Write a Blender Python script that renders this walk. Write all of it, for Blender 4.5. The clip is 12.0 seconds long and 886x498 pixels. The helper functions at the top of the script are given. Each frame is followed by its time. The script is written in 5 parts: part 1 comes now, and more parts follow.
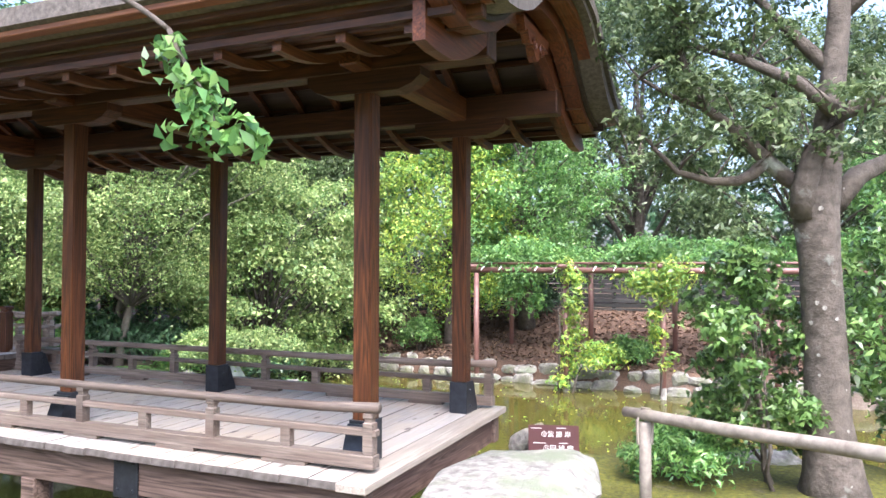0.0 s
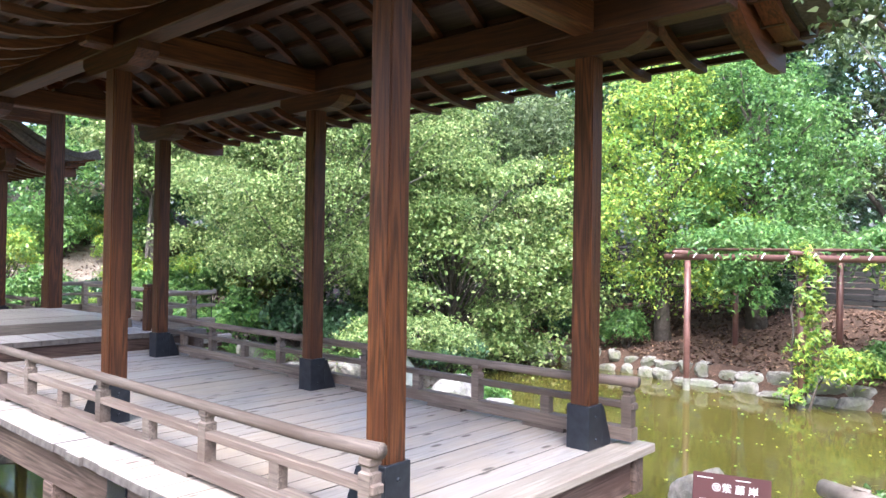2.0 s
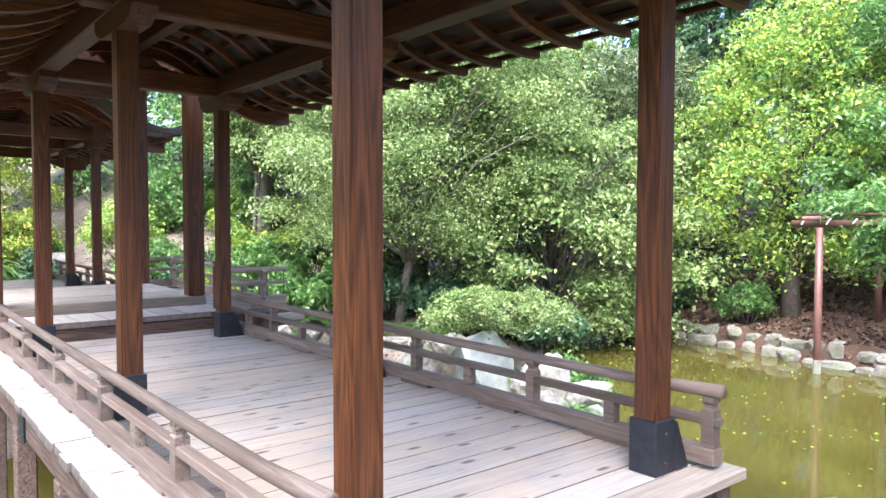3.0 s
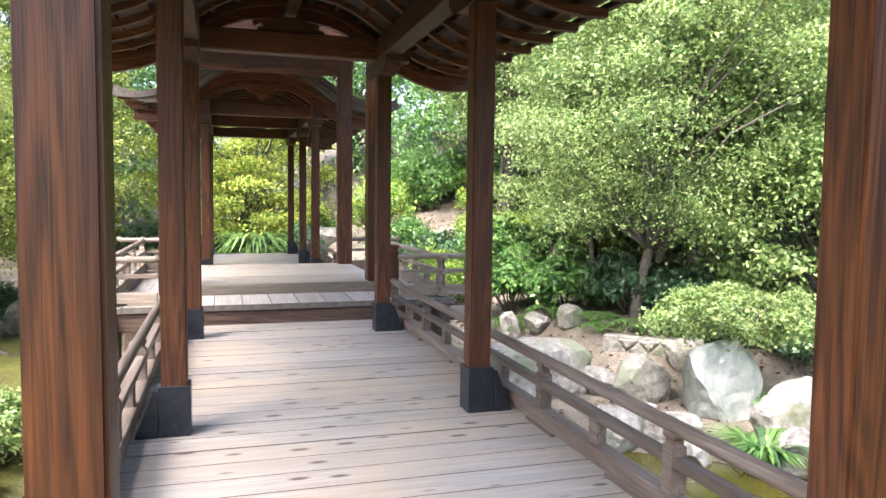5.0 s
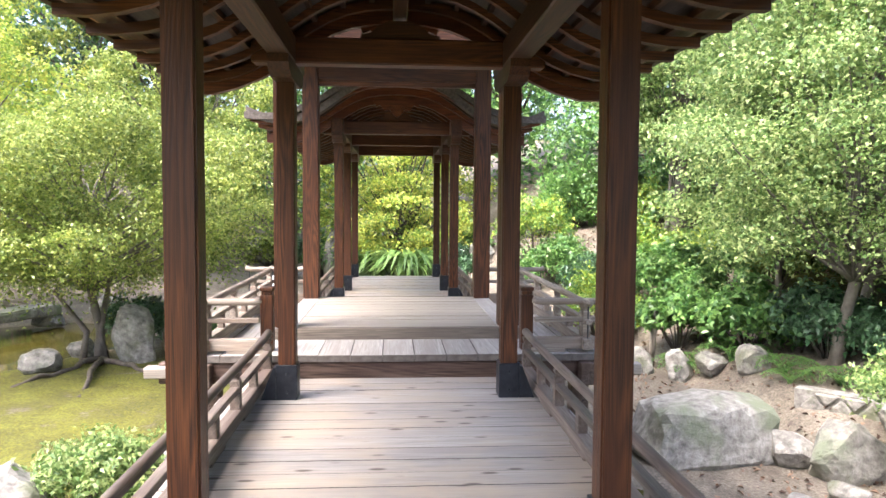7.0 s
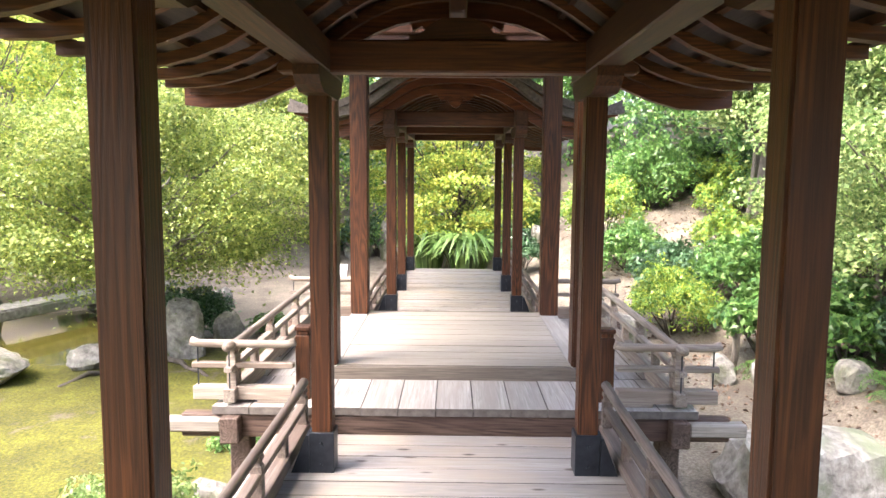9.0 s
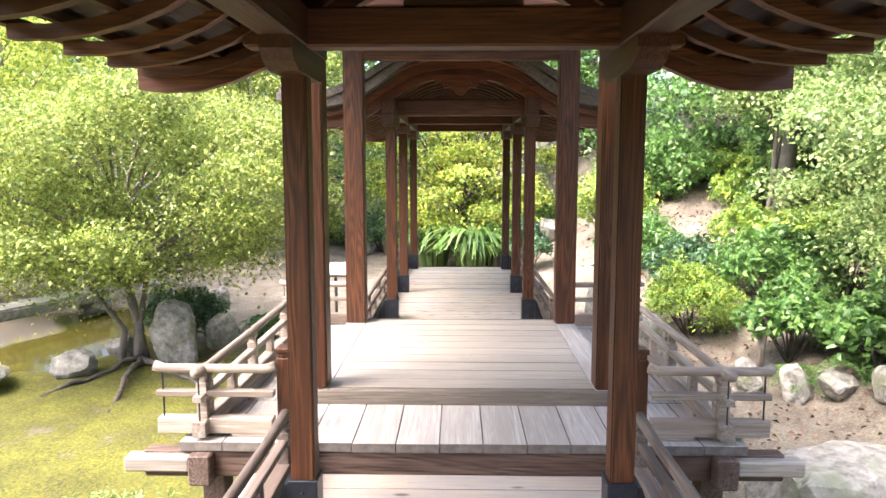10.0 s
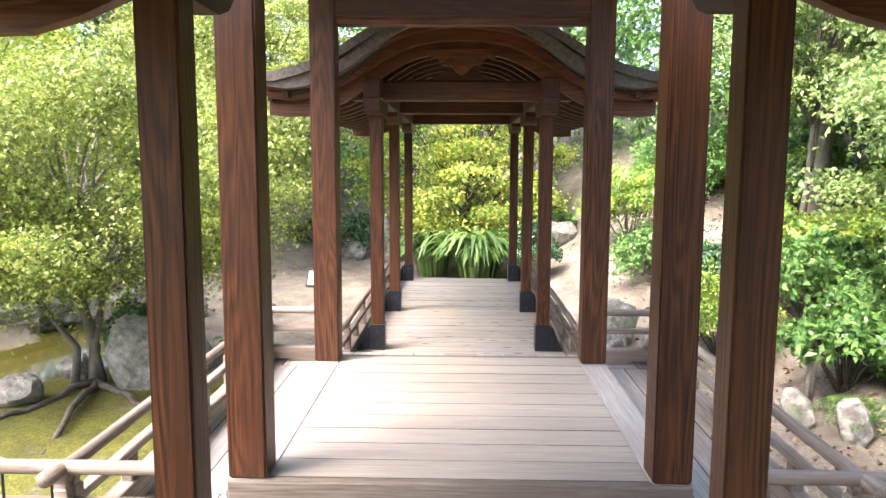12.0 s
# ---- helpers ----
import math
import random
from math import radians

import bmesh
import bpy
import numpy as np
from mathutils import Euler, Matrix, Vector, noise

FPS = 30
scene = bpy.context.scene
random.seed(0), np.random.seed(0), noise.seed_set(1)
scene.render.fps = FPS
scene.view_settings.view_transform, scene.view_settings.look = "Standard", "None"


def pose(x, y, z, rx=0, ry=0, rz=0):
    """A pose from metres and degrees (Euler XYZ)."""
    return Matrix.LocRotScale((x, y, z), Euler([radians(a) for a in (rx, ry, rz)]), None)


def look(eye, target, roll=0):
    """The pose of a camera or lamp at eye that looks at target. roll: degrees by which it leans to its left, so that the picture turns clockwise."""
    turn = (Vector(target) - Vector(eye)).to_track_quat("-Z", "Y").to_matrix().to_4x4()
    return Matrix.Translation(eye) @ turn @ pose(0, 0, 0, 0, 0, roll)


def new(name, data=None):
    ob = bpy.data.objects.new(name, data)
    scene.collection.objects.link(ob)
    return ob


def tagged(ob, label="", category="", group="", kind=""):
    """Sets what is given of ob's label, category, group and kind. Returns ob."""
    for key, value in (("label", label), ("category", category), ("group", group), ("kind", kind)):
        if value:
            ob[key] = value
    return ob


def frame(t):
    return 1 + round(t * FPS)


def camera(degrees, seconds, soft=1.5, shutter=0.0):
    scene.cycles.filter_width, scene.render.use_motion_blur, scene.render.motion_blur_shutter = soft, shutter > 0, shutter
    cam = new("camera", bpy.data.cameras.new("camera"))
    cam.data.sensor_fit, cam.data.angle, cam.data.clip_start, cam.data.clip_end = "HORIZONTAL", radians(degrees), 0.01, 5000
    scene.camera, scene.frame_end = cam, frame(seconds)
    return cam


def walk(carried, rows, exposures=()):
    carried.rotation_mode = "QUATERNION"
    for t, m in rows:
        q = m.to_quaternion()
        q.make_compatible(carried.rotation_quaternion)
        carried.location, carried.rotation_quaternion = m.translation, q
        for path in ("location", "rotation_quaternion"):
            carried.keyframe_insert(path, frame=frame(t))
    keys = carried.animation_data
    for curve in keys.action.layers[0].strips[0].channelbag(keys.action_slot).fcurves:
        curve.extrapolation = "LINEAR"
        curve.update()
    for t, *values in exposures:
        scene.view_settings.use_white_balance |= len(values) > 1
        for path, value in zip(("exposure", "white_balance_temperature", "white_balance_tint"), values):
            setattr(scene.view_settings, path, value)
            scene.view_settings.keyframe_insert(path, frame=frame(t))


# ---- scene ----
cam = camera(63.3, 12.0)
PATH = [
    (0, (0.9, -0.16, 1.72), (0.121, 1.68, 1.772), 0.12),
    (0.5, (0.965, 0.4, 1.72), (0.048, 2.176, 1.772), 0.2),
    (1, (0.905, 0.912, 1.684), (-0.14, 2.618, 1.725), 0.3),
    (1.5, (0.862, 1.342, 1.643), (-0.318, 2.956, 1.676), 0.65),
    (2, (0.866, 1.787, 1.637), (-0.456, 3.287, 1.653), 0.85),
    (2.5, (0.803, 2.247, 1.668), (-0.645, 3.626, 1.637), 0.4),
    (4.5, (0.128, 3.909, 1.718), (-1.693, 4.723, 1.578), 0.55),
    (5, (-0.06, 4.26, 1.73), (-1.968, 4.846, 1.59), 0.7),
    (5.5, (-0.412, 4.505, 1.724), (-2.367, 4.898, 1.58), 0.25),
    (6, (-0.671, 4.61, 1.759), (-2.649, 4.87, 1.619), 0.1),
    (6.5, (-0.89, 4.685, 1.763), (-2.876, 4.881, 1.623), 0.3),
    (7, (-1.233, 4.82, 1.941), (-3.225, 4.957, 1.824), 0.39),
    (7.5, (-1.409, 4.838, 2.07), (-3.404, 4.908, 1.952), 0.4),
    (7.7, (-1.488, 4.835, 2.093), (-3.484, 4.875, 1.973), 0.5),
    (9.5, (-2.640, 4.846, 2.461), (-4.626, 4.809, 2.228), 0.2),
    (10, (-3.042, 4.844, 2.424), (-5.028, 4.801, 2.187), -0.0),
    (10.5, (-3.394, 4.858, 2.419), (-5.378, 4.81, 2.174), -0.0),
    (11, (-3.809, 4.93, 2.425), (-5.793, 4.875, 2.179), -0.1),
    (11.5, (-4.250, 4.893, 2.391), (-6.235, 4.846, 2.147), -0.0),
    (12, (-4.668, 4.87, 2.392), (-6.653, 4.82, 2.153), 0.2),
]
walk(cam, [(t, look(eye, target, roll)) for t, eye, target, roll in PATH],
     exposures=[(0, 2.38, 5750, 16), (2.5, 2.5, 5600, 16), (4.5, 2.62, 6150, 14), (7.5, 2.72, 6250, 15), (9.5, 2.97, 6450, 16), (12, 2.9, 6400, 16)])

# ---- light ----
world = bpy.data.worlds.new("sky")
scene.world = world
world.use_nodes = True
wn = world.node_tree.nodes
sky = wn.new("ShaderNodeTexSky")
sky.sky_type, sky.sun_disc = "NISHITA", False
sky.sun_elevation, sky.sun_rotation = radians(56), radians(145)
sky.air_density, sky.dust_density, sky.ozone_density = 1.0, 6.0, 1.0
wn["Background"].inputs["Strength"].default_value = 0.15
world.node_tree.links.new(sky.outputs[0], wn["Background"].inputs["Color"])
sun_data = bpy.data.lights.new("sun", "SUN")
sun_data.energy, sun_data.angle, sun_data.color = 0.95, radians(38), (1.0, 0.97, 0.92)
sun = new("sun", sun_data)
sun.matrix_world = look((11, -15.5, 28), (0, 0, 0))


# ---- materials ----
def material(name, rough=0.7, metal=0.0):
    m = bpy.data.materials.new(name)
    m.use_nodes = True
    b = m.node_tree.nodes["Principled BSDF"]
    b.inputs["Roughness"].default_value = rough
    b.inputs["Metallic"].default_value = metal
    return m, m.node_tree.nodes, m.node_tree.links, b


def ramp(nodes, stops):
    r = nodes.new("ShaderNodeValToRGB")
    e = r.color_ramp.elements
    while len(e) < len(stops):
        e.new(0.5)
    for k, (p, c) in zip(e, stops):
        k.position, k.color = p, (*c, 1)
    return r


def mixed(nodes, links, kind, fac, a, b):
    n = nodes.new("ShaderNodeMix")
    n.data_type, n.blend_type = "RGBA", kind
    for key, v in ((0, fac), (6, a), (7, b)):
        if hasattr(v, "is_linked"):
            links.new(v, n.inputs[key])
        elif key:
            n.inputs[key].default_value = (*v, 1)
        else:
            n.inputs[key].default_value = v
    return n.outputs[2]


def noisy(nodes, links, coord, scale, detail=4.0, rough=0.6, distort=0.0):
    n = nodes.new("ShaderNodeTexNoise")
    n.inputs["Scale"].default_value, n.inputs["Detail"].default_value = scale, detail
    n.inputs["Roughness"].default_value, n.inputs["Distortion"].default_value = rough, distort
    links.new(coord, n.inputs["Vector"])
    return n.outputs["Fac"]


def bumped(nodes, links, b, height, strength, dist=0.01):
    n = nodes.new("ShaderNodeBump")
    n.inputs["Strength"].default_value, n.inputs["Distance"].default_value = strength, dist
    links.new(height, n.inputs["Height"])
    links.new(n.outputs[0], b.inputs["Normal"])


def wood(name, dark, light, stain, axis, rough=0.6, grain=1.0, per_piece=0.25, bump=0.5, lines=(0.3, 0.68), rings=0.0):
    """Grain runs along the given axis of the object's own space; each piece has its own shade."""
    m, n, l, b = material(name, rough)
    tc = n.new("ShaderNodeTexCoord")
    info = n.new("ShaderNodeObjectInfo")
    shift = n.new("ShaderNodeVectorMath")
    shift.operation = "MULTIPLY_ADD"
    l.new(info.outputs["Random"], shift.inputs[0])
    shift.inputs[1].default_value = (37, 53, 71)
    l.new(tc.outputs["Object"], shift.inputs[2])
    mp = n.new("ShaderNodeMapping")
    l.new(shift.outputs[0], mp.inputs["Vector"])
    sc = [22 * grain] * 3
    sc[axis] = 0.9 if lines[0] < 0.35 else 0.35
    mp.inputs["Scale"].default_value = sc
    fine = noisy(n, l, mp.outputs[0], 2.2, 5, 0.62, 1.1)
    mp2 = n.new("ShaderNodeMapping")
    l.new(shift.outputs[0], mp2.inputs["Vector"])
    sc2 = [5.0] * 3
    sc2[axis] = 0.6
    mp2.inputs["Scale"].default_value = sc2
    broad = noisy(n, l, mp2.outputs[0], 1.3, 4, 0.6, 0.4)
    r = ramp(n, [(lines[0], dark), (lines[1], light)])
    b.inputs["Specular IOR Level"].default_value = 0.38
    if rings:
        # growth rings cut lengthwise: level lines of a slow, stretched field
        mp3 = n.new("ShaderNodeMapping")
        l.new(shift.outputs[0], mp3.inputs["Vector"])
        sc3 = [6.5] * 3
        sc3[axis] = 0.5
        mp3.inputs["Scale"].default_value = sc3
        field = noisy(n, l, mp3.outputs[0], 1.0, 1.5, 0.4, 0.2)
        turns = n.new("ShaderNodeMath")
        turns.operation = "MULTIPLY"
        turns.inputs[1].default_value = 95.0
        l.new(field, turns.inputs[0])
        wave = n.new("ShaderNodeMath")
        wave.operation = "SINE"
        l.new(turns.outputs[0], wave.inputs[0])
        add = n.new("ShaderNodeMath")
        add.operation = "MULTIPLY_ADD"
        add.inputs[1].default_value = rings
        l.new(wave.outputs[0], add.inputs[0])
        l.new(fine, add.inputs[2])
        fine = add.outputs[0]
    l.new(fine, r.inputs[0])
    r2 = ramp(n, [(0.42, (0, 0, 0)), (0.72, (1, 1, 1))])
    l.new(broad, r2.inputs[0])
    c = mixed(n, l, "MIX", r2.outputs[0], r.outputs[0], stain)
    hs = n.new("ShaderNodeHueSaturation")
    mr = n.new("ShaderNodeMapRange")
    mr.inputs["To Min"].default_value, mr.inputs["To Max"].default_value = 1 - per_piece, 1 + per_piece
    l.new(info.outputs["Random"], mr.inputs[0])
    l.new(mr.outputs[0], hs.inputs["Value"])
    l.new(c, hs.inputs["Color"])
    l.new(hs.outputs[0], b.inputs["Base Color"])
    bumped(n, l, b, fine, bump, 0.004)
    return m


def plain(name, colours, scale, rough=0.7, bump=0.3, metal=0.0, dist=0.01, second=None, coord="Object"):
    m, n, l, b = material(name, rough, metal)
    tc = n.new("ShaderNodeTexCoord")
    f = noisy(n, l, tc.outputs[coord], scale, 8, 0.65)
    r = ramp(n, [(0.3 + 0.4 * k / max(1, len(colours) - 1), c) for k, c in enumerate(colours)])
    l.new(f, r.inputs[0])
    c = r.outputs[0]
    if second:
        f2 = noisy(n, l, tc.outputs[coord], second[0], 5, 0.6)
        r2 = ramp(n, [(second[1], (0, 0, 0)), (second[2], (1, 1, 1))])
        l.new(f2, r2.inputs[0])
        c = mixed(n, l, "MIX", r2.outputs[0], c, second[3])
    l.new(c, b.inputs["Base Color"])
    if bump:
        bumped(n, l, b, f, bump, dist)
    return m


def leafy(name, colours, rough=0.45, through_light=0.35):
    """Leaves: each one has its own shade, and lets some light through."""
    m, n, l, b = material(name, rough)
    g = n.new("ShaderNodeNewGeometry")
    r = ramp(n, [(k / (len(colours) - 1), c) for k, c in enumerate(colours)])
    l.new(g.outputs["Random Per Island"], r.inputs[0])
    tc = n.new("ShaderNodeTexCoord")
    f = noisy(n, l, tc.outputs["Object"], 1.6, 5, 0.8)
    hs = n.new("ShaderNodeHueSaturation")
    mr = n.new("ShaderNodeMapRange")
    mr.inputs["From Min"].default_value, mr.inputs["From Max"].default_value = 0.3, 0.7
    mr.inputs["To Min"].default_value, mr.inputs["To Max"].default_value = 0.5, 1.5
    l.new(f, mr.inputs[0])
    l.new(mr.outputs[0], hs.inputs["Value"])
    l.new(r.outputs[0], hs.inputs["Color"])
    l.new(hs.outputs[0], b.inputs["Base Color"])
    t = n.new("ShaderNodeBsdfTranslucent")
    l.new(hs.outputs[0], t.inputs["Color"])
    mx = n.new("ShaderNodeMixShader")
    mx.inputs[0].default_value = through_light
    l.new(b.outputs[0], mx.inputs[1])
    l.new(t.outputs[0], mx.inputs[2])
    l.new(mx.outputs[0], n["Material Output"].inputs["Surface"])
    return m


POST = wood("post_wood", (0.01336, 0.004008, 0.001457), (0.1154, 0.04008, 0.01184), (0.04554, 0.01427, 0.004736), 2, 0.5, lines=(0.32, 0.7), grain=1.6, per_piece=0.15, rings=0.09)
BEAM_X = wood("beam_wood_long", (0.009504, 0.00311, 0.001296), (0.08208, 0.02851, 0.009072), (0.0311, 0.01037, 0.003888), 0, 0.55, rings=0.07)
BEAM_Y = wood("beam_wood_cross", (0.01584, 0.005016, 0.001848), (0.1267, 0.04435, 0.0132), (0.05016, 0.01637, 0.005808), 1, 0.55, rings=0.07)
GREY_X = wood("weathered_long", (0.062, 0.047, 0.038), (0.2, 0.165, 0.138), (0.092, 0.064, 0.05), 0, 0.65)
GREY_Y = wood("weathered_cross", (0.165, 0.143, 0.118), (0.35, 0.315, 0.268), (0.22, 0.186, 0.152), 1, 0.6, per_piece=0.13, bump=0.35)
PALE_X = wood("worn_plank_long", (0.23, 0.218, 0.2), (0.46, 0.44, 0.415), (0.3, 0.272, 0.242), 0, 0.7, per_piece=0.15)
PALE_Y = wood("worn_plank_cross", (0.2536, 0.2245, 0.1894), (0.414, 0.3777, 0.3312), (0.3002, 0.2639, 0.2256), 1, 0.5, per_piece=0.1, bump=0.2)
EDGE_Y = wood("edge_board_cross", (0.085, 0.07, 0.056), (0.22, 0.188, 0.155), (0.125, 0.1, 0.08), 1, 0.65, per_piece=0.1)
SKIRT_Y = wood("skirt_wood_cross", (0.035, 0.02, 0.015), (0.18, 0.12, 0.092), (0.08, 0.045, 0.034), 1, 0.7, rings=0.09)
PALE_RAIL = wood("weathered_rail", (0.12, 0.095, 0.075), (0.36, 0.315, 0.265), (0.19, 0.14, 0.108), 0, 0.75)
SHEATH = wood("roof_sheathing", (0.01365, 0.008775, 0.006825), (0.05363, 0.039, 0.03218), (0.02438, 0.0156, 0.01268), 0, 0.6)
SKIRT = wood("skirt_wood", (0.035, 0.022, 0.017), (0.16, 0.115, 0.092), (0.07, 0.043, 0.033), 0, 0.7, rings=0.1)
IRON = plain("iron", [(0.016, 0.019, 0.025), (0.035, 0.04, 0.05)], 14, 0.42, 0.15, 0.5)
BARK_ROOF = plain("bark_shingle", [(0.07, 0.06, 0.052), (0.17, 0.15, 0.135)], 14, 0.85, 0.8)
TILE_ROOF = plain("roof_tile", [(0.3, 0.33, 0.38), (0.42, 0.45, 0.5)], 9, 0.4, 0.1)
STONE = plain("stone", [(0.085, 0.08, 0.07), (0.235, 0.225, 0.2), (0.43, 0.41, 0.365)], 9, 0.9, 1.0, dist=0.05, second=(2.6, 0.5, 0.66, (0.12, 0.13, 0.075)))
PALE_STONE = plain("pale_stone", [(0.1109, 0.1035, 0.0924), (0.2513, 0.2402, 0.2144), (0.3992, 0.3844, 0.3511)], 11, 0.9, 1.0, dist=0.04, second=(1.9, 0.5, 0.64, (0.1737, 0.1959, 0.1331)))
SOIL = plain("soil", [(0.07, 0.05, 0.036), (0.15, 0.11, 0.08)], 9, 0.95, 0.6)
BARK = plain("bark", [(0.045, 0.036, 0.028), (0.13, 0.11, 0.09)], 12, 0.9, 1.0, dist=0.03, second=(3, 0.62, 0.72, (0.23, 0.25, 0.22)))
PALE_BARK = plain("pale_bark", [(0.0992, 0.0868, 0.0713), (0.186, 0.1674, 0.1426)], 10, 0.9, 0.7, dist=0.02)
CULM = plain("brown_bamboo", [(0.1, 0.045, 0.036), (0.17, 0.085, 0.07)], 8, 0.45, 0.1)
LOG = plain("peeled_log", [(0.11, 0.09, 0.072), (0.28, 0.25, 0.21)], 10, 0.75, 0.5)


# ---- building blocks ----
def box(bm, x0, x1, y0, y1, z0, z1):
    v = [bm.verts.new(p) for p in ((x0, y0, z0), (x1, y0, z0), (x1, y1, z0), (x0, y1, z0), (x0, y0, z1), (x1, y0, z1), (x1, y1, z1), (x0, y1, z1))]
    for f in ((3, 2, 1, 0), (4, 5, 6, 7), (0, 1, 5, 4), (1, 2, 6, 5), (2, 3, 7, 6), (3, 0, 4, 7)):
        bm.faces.new([v[k] for k in f])
    return v


def edges_off(bm, w, seg=1):
    bmesh.ops.bevel(bm, geom=bm.edges[:], offset=w, segments=seg, affect="EDGES", clamp_overlap=True)


def mesh_from(name, bm, mat, smooth=False):
    me = bpy.data.meshes.new(name)
    bmesh.ops.recalc_face_normals(bm, faces=bm.faces)
    bm.to_mesh(me)
    bm.free()
    me.materials.append(mat)
    if smooth:
        me.shade_smooth()
    return me


def part(name, bm, mat, parent=None, label="", smooth=False):
    ob = new(name, mesh_from(name, bm, mat, smooth))
    if parent is not None:
        ob.parent = parent
    return tagged(ob, label) if label else ob


def base(name, x=0.0, y=0.0, z=0.0, label="", category="", group="", kind=""):
    ob = new(name)
    ob.matrix_basis = pose(x, y, z)
    return tagged(ob, label, category, group, kind)


def bar(name, parent, mat, size, at, bevel=0.006, label="", turn=None):
    """A squared timber with eased edges, with its own origin in its middle."""
    bm = bmesh.new()
    a, b, c = size
    box(bm, -a / 2, a / 2, -b / 2, b / 2, -c / 2, c / 2)
    if bevel:
        edges_off(bm, bevel)
    ob = part(name, bm, mat, parent, label)
    ob.matrix_basis = pose(*at, *(turn or (0, 0, 0)))
    return ob


def tube(bm, points, radii, sides=8, cap=True):
    """A round limb along points."""
    rings = []
    pts = [Vector(p) for p in points]
    for k, p in enumerate(pts):
        d = (pts[min(k + 1, len(pts) - 1)] - pts[max(k - 1, 0)]).normalized()
        a = d.cross(Vector((0, 0, 1)) if abs(d.z) < 0.9 else Vector((1, 0, 0))).normalized()
        b = d.cross(a)
        rings.append([bm.verts.new(p + (a * math.cos(t) + b * math.sin(t)) * radii[k]) for t in (2 * math.pi * j / sides for j in range(sides))])
    for r, s in zip(rings, rings[1:]):
        for j in range(sides):
            bm.faces.new((r[j], r[(j + 1) % sides], s[(j + 1) % sides], s[j]))
    if cap:
        bm.faces.new(rings[0][::-1])
        bm.faces.new(rings[-1])


def sweep(bm, path, width0, width1, up0, up1):
    """A plank along x from width0 to width1 whose (y, z) line is path, from up0 below to up1 above it."""
    rows = [[bm.verts.new((x, y, z + h)) for x, h in ((width0, up0), (width1, up0), (width1, up1), (width0, up1))] for y, z in path]
    for a, b in zip(rows, rows[1:]):
        for j in range(4):
            bm.faces.new((a[j], a[(j + 1) % 4], b[(j + 1) % 4], b[j]))
    bm.faces.new(rows[0][::-1])
    bm.faces.new(rows[-1])


# ---- plan ----
MID, HALF = 4.865, 0.855           # middle line of the gallery and the posts' distance from it
SOUTH, NORTH = MID - HALF, MID + HALF
DECK, STEP, DAIS = 0.46, 0.655, 0.765
FRONT = (-1.413, -4.088, -6.784)      # posts of the front gallery
DAIS_X, DAIS_HALF = (-8.28, -10.48), 1.088
REAR = (-12.0, -13.95, -16.4)      # posts of the rear gallery
WATER = -0.35
PROFILE = [(0, 3.52), (0.14, 3.516), (0.28, 3.5), (0.42, 3.468), (0.56, 3.41), (0.7, 3.328), (0.86, 3.212), (1.0, 3.11), (1.15, 3.02), (1.3, 2.962), (1.45, 2.924), (1.6, 2.905), (1.78, 2.905)]


def both(prof, lift=0.0):
    return [(-u, z + lift) for u, z in prof[::-1]] + [(u, z + lift) for u, z in prof[1:]]


def inside(px, py, poly):
    """Distance into a plan polygon, positive inside."""
    d = np.full(px.shape, 1e9)
    odd = np.zeros(px.shape, bool)
    for (ax, ay), (bx, by) in zip(poly, poly[1:] + poly[:1]):
        ex, ey = bx - ax, by - ay
        t = np.clip(((px - ax) * ex + (py - ay) * ey) / (ex * ex + ey * ey), 0, 1)
        d = np.minimum(d, np.hypot(px - ax - t * ex, py - ay - t * ey))
        odd ^= ((ay > py) != (by > py)) & (px < (bx - ax) * (py - ay) / (by - ay + 1e-9) + ax)
    return np.where(odd, d, -d)


LAND_EAST = [(-0.6, 6.6), (-1.3, 6.2), (-1.4, 3.4), (-2.9, 2.3), (-3.0, -6), (-3.0, -300), (400, -300), (400, 9.2), (6, 8.6), (2.4, 7.4), (0.6, 7.0)]
LAND_WEST = [(-5.75, 7.3), (-5.15, 8.1), (-4.6, 8.7), (-4.7, 9.7), (-6.2, 10.8), (-8.6, 11.8), (-12, 13.2), (-17, 14.6), (-400, 40), (-400, -300), (-9, -300), (-7.4, -6), (-6.2, 0), (-5.75, 1.8), (-5.7, 3.2), (-6.6, 3.6), (-7.3, 4.8), (-6.8, 6.6)]
LAND_NORTH = [(400, 12.2), (6, 12.3), (2, 12.5), (-0.4, 12.65), (-3, 12.95), (-6, 13.5), (-7.8, 13.9), (-10.7, 15.5), (-15, 17.2), (-400, 60), (-400, 400), (400, 400)]
POOL = [(-12.9, 0.2), (-14.6, 0.4), (-15.2, -1.2), (-14.2, -3.0), (-12.4, -3.6), (-11.3, -2.2), (-11.6, -0.6)]


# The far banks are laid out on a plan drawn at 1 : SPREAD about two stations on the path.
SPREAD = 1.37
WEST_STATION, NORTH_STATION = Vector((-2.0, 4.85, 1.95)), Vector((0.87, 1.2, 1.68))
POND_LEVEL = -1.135


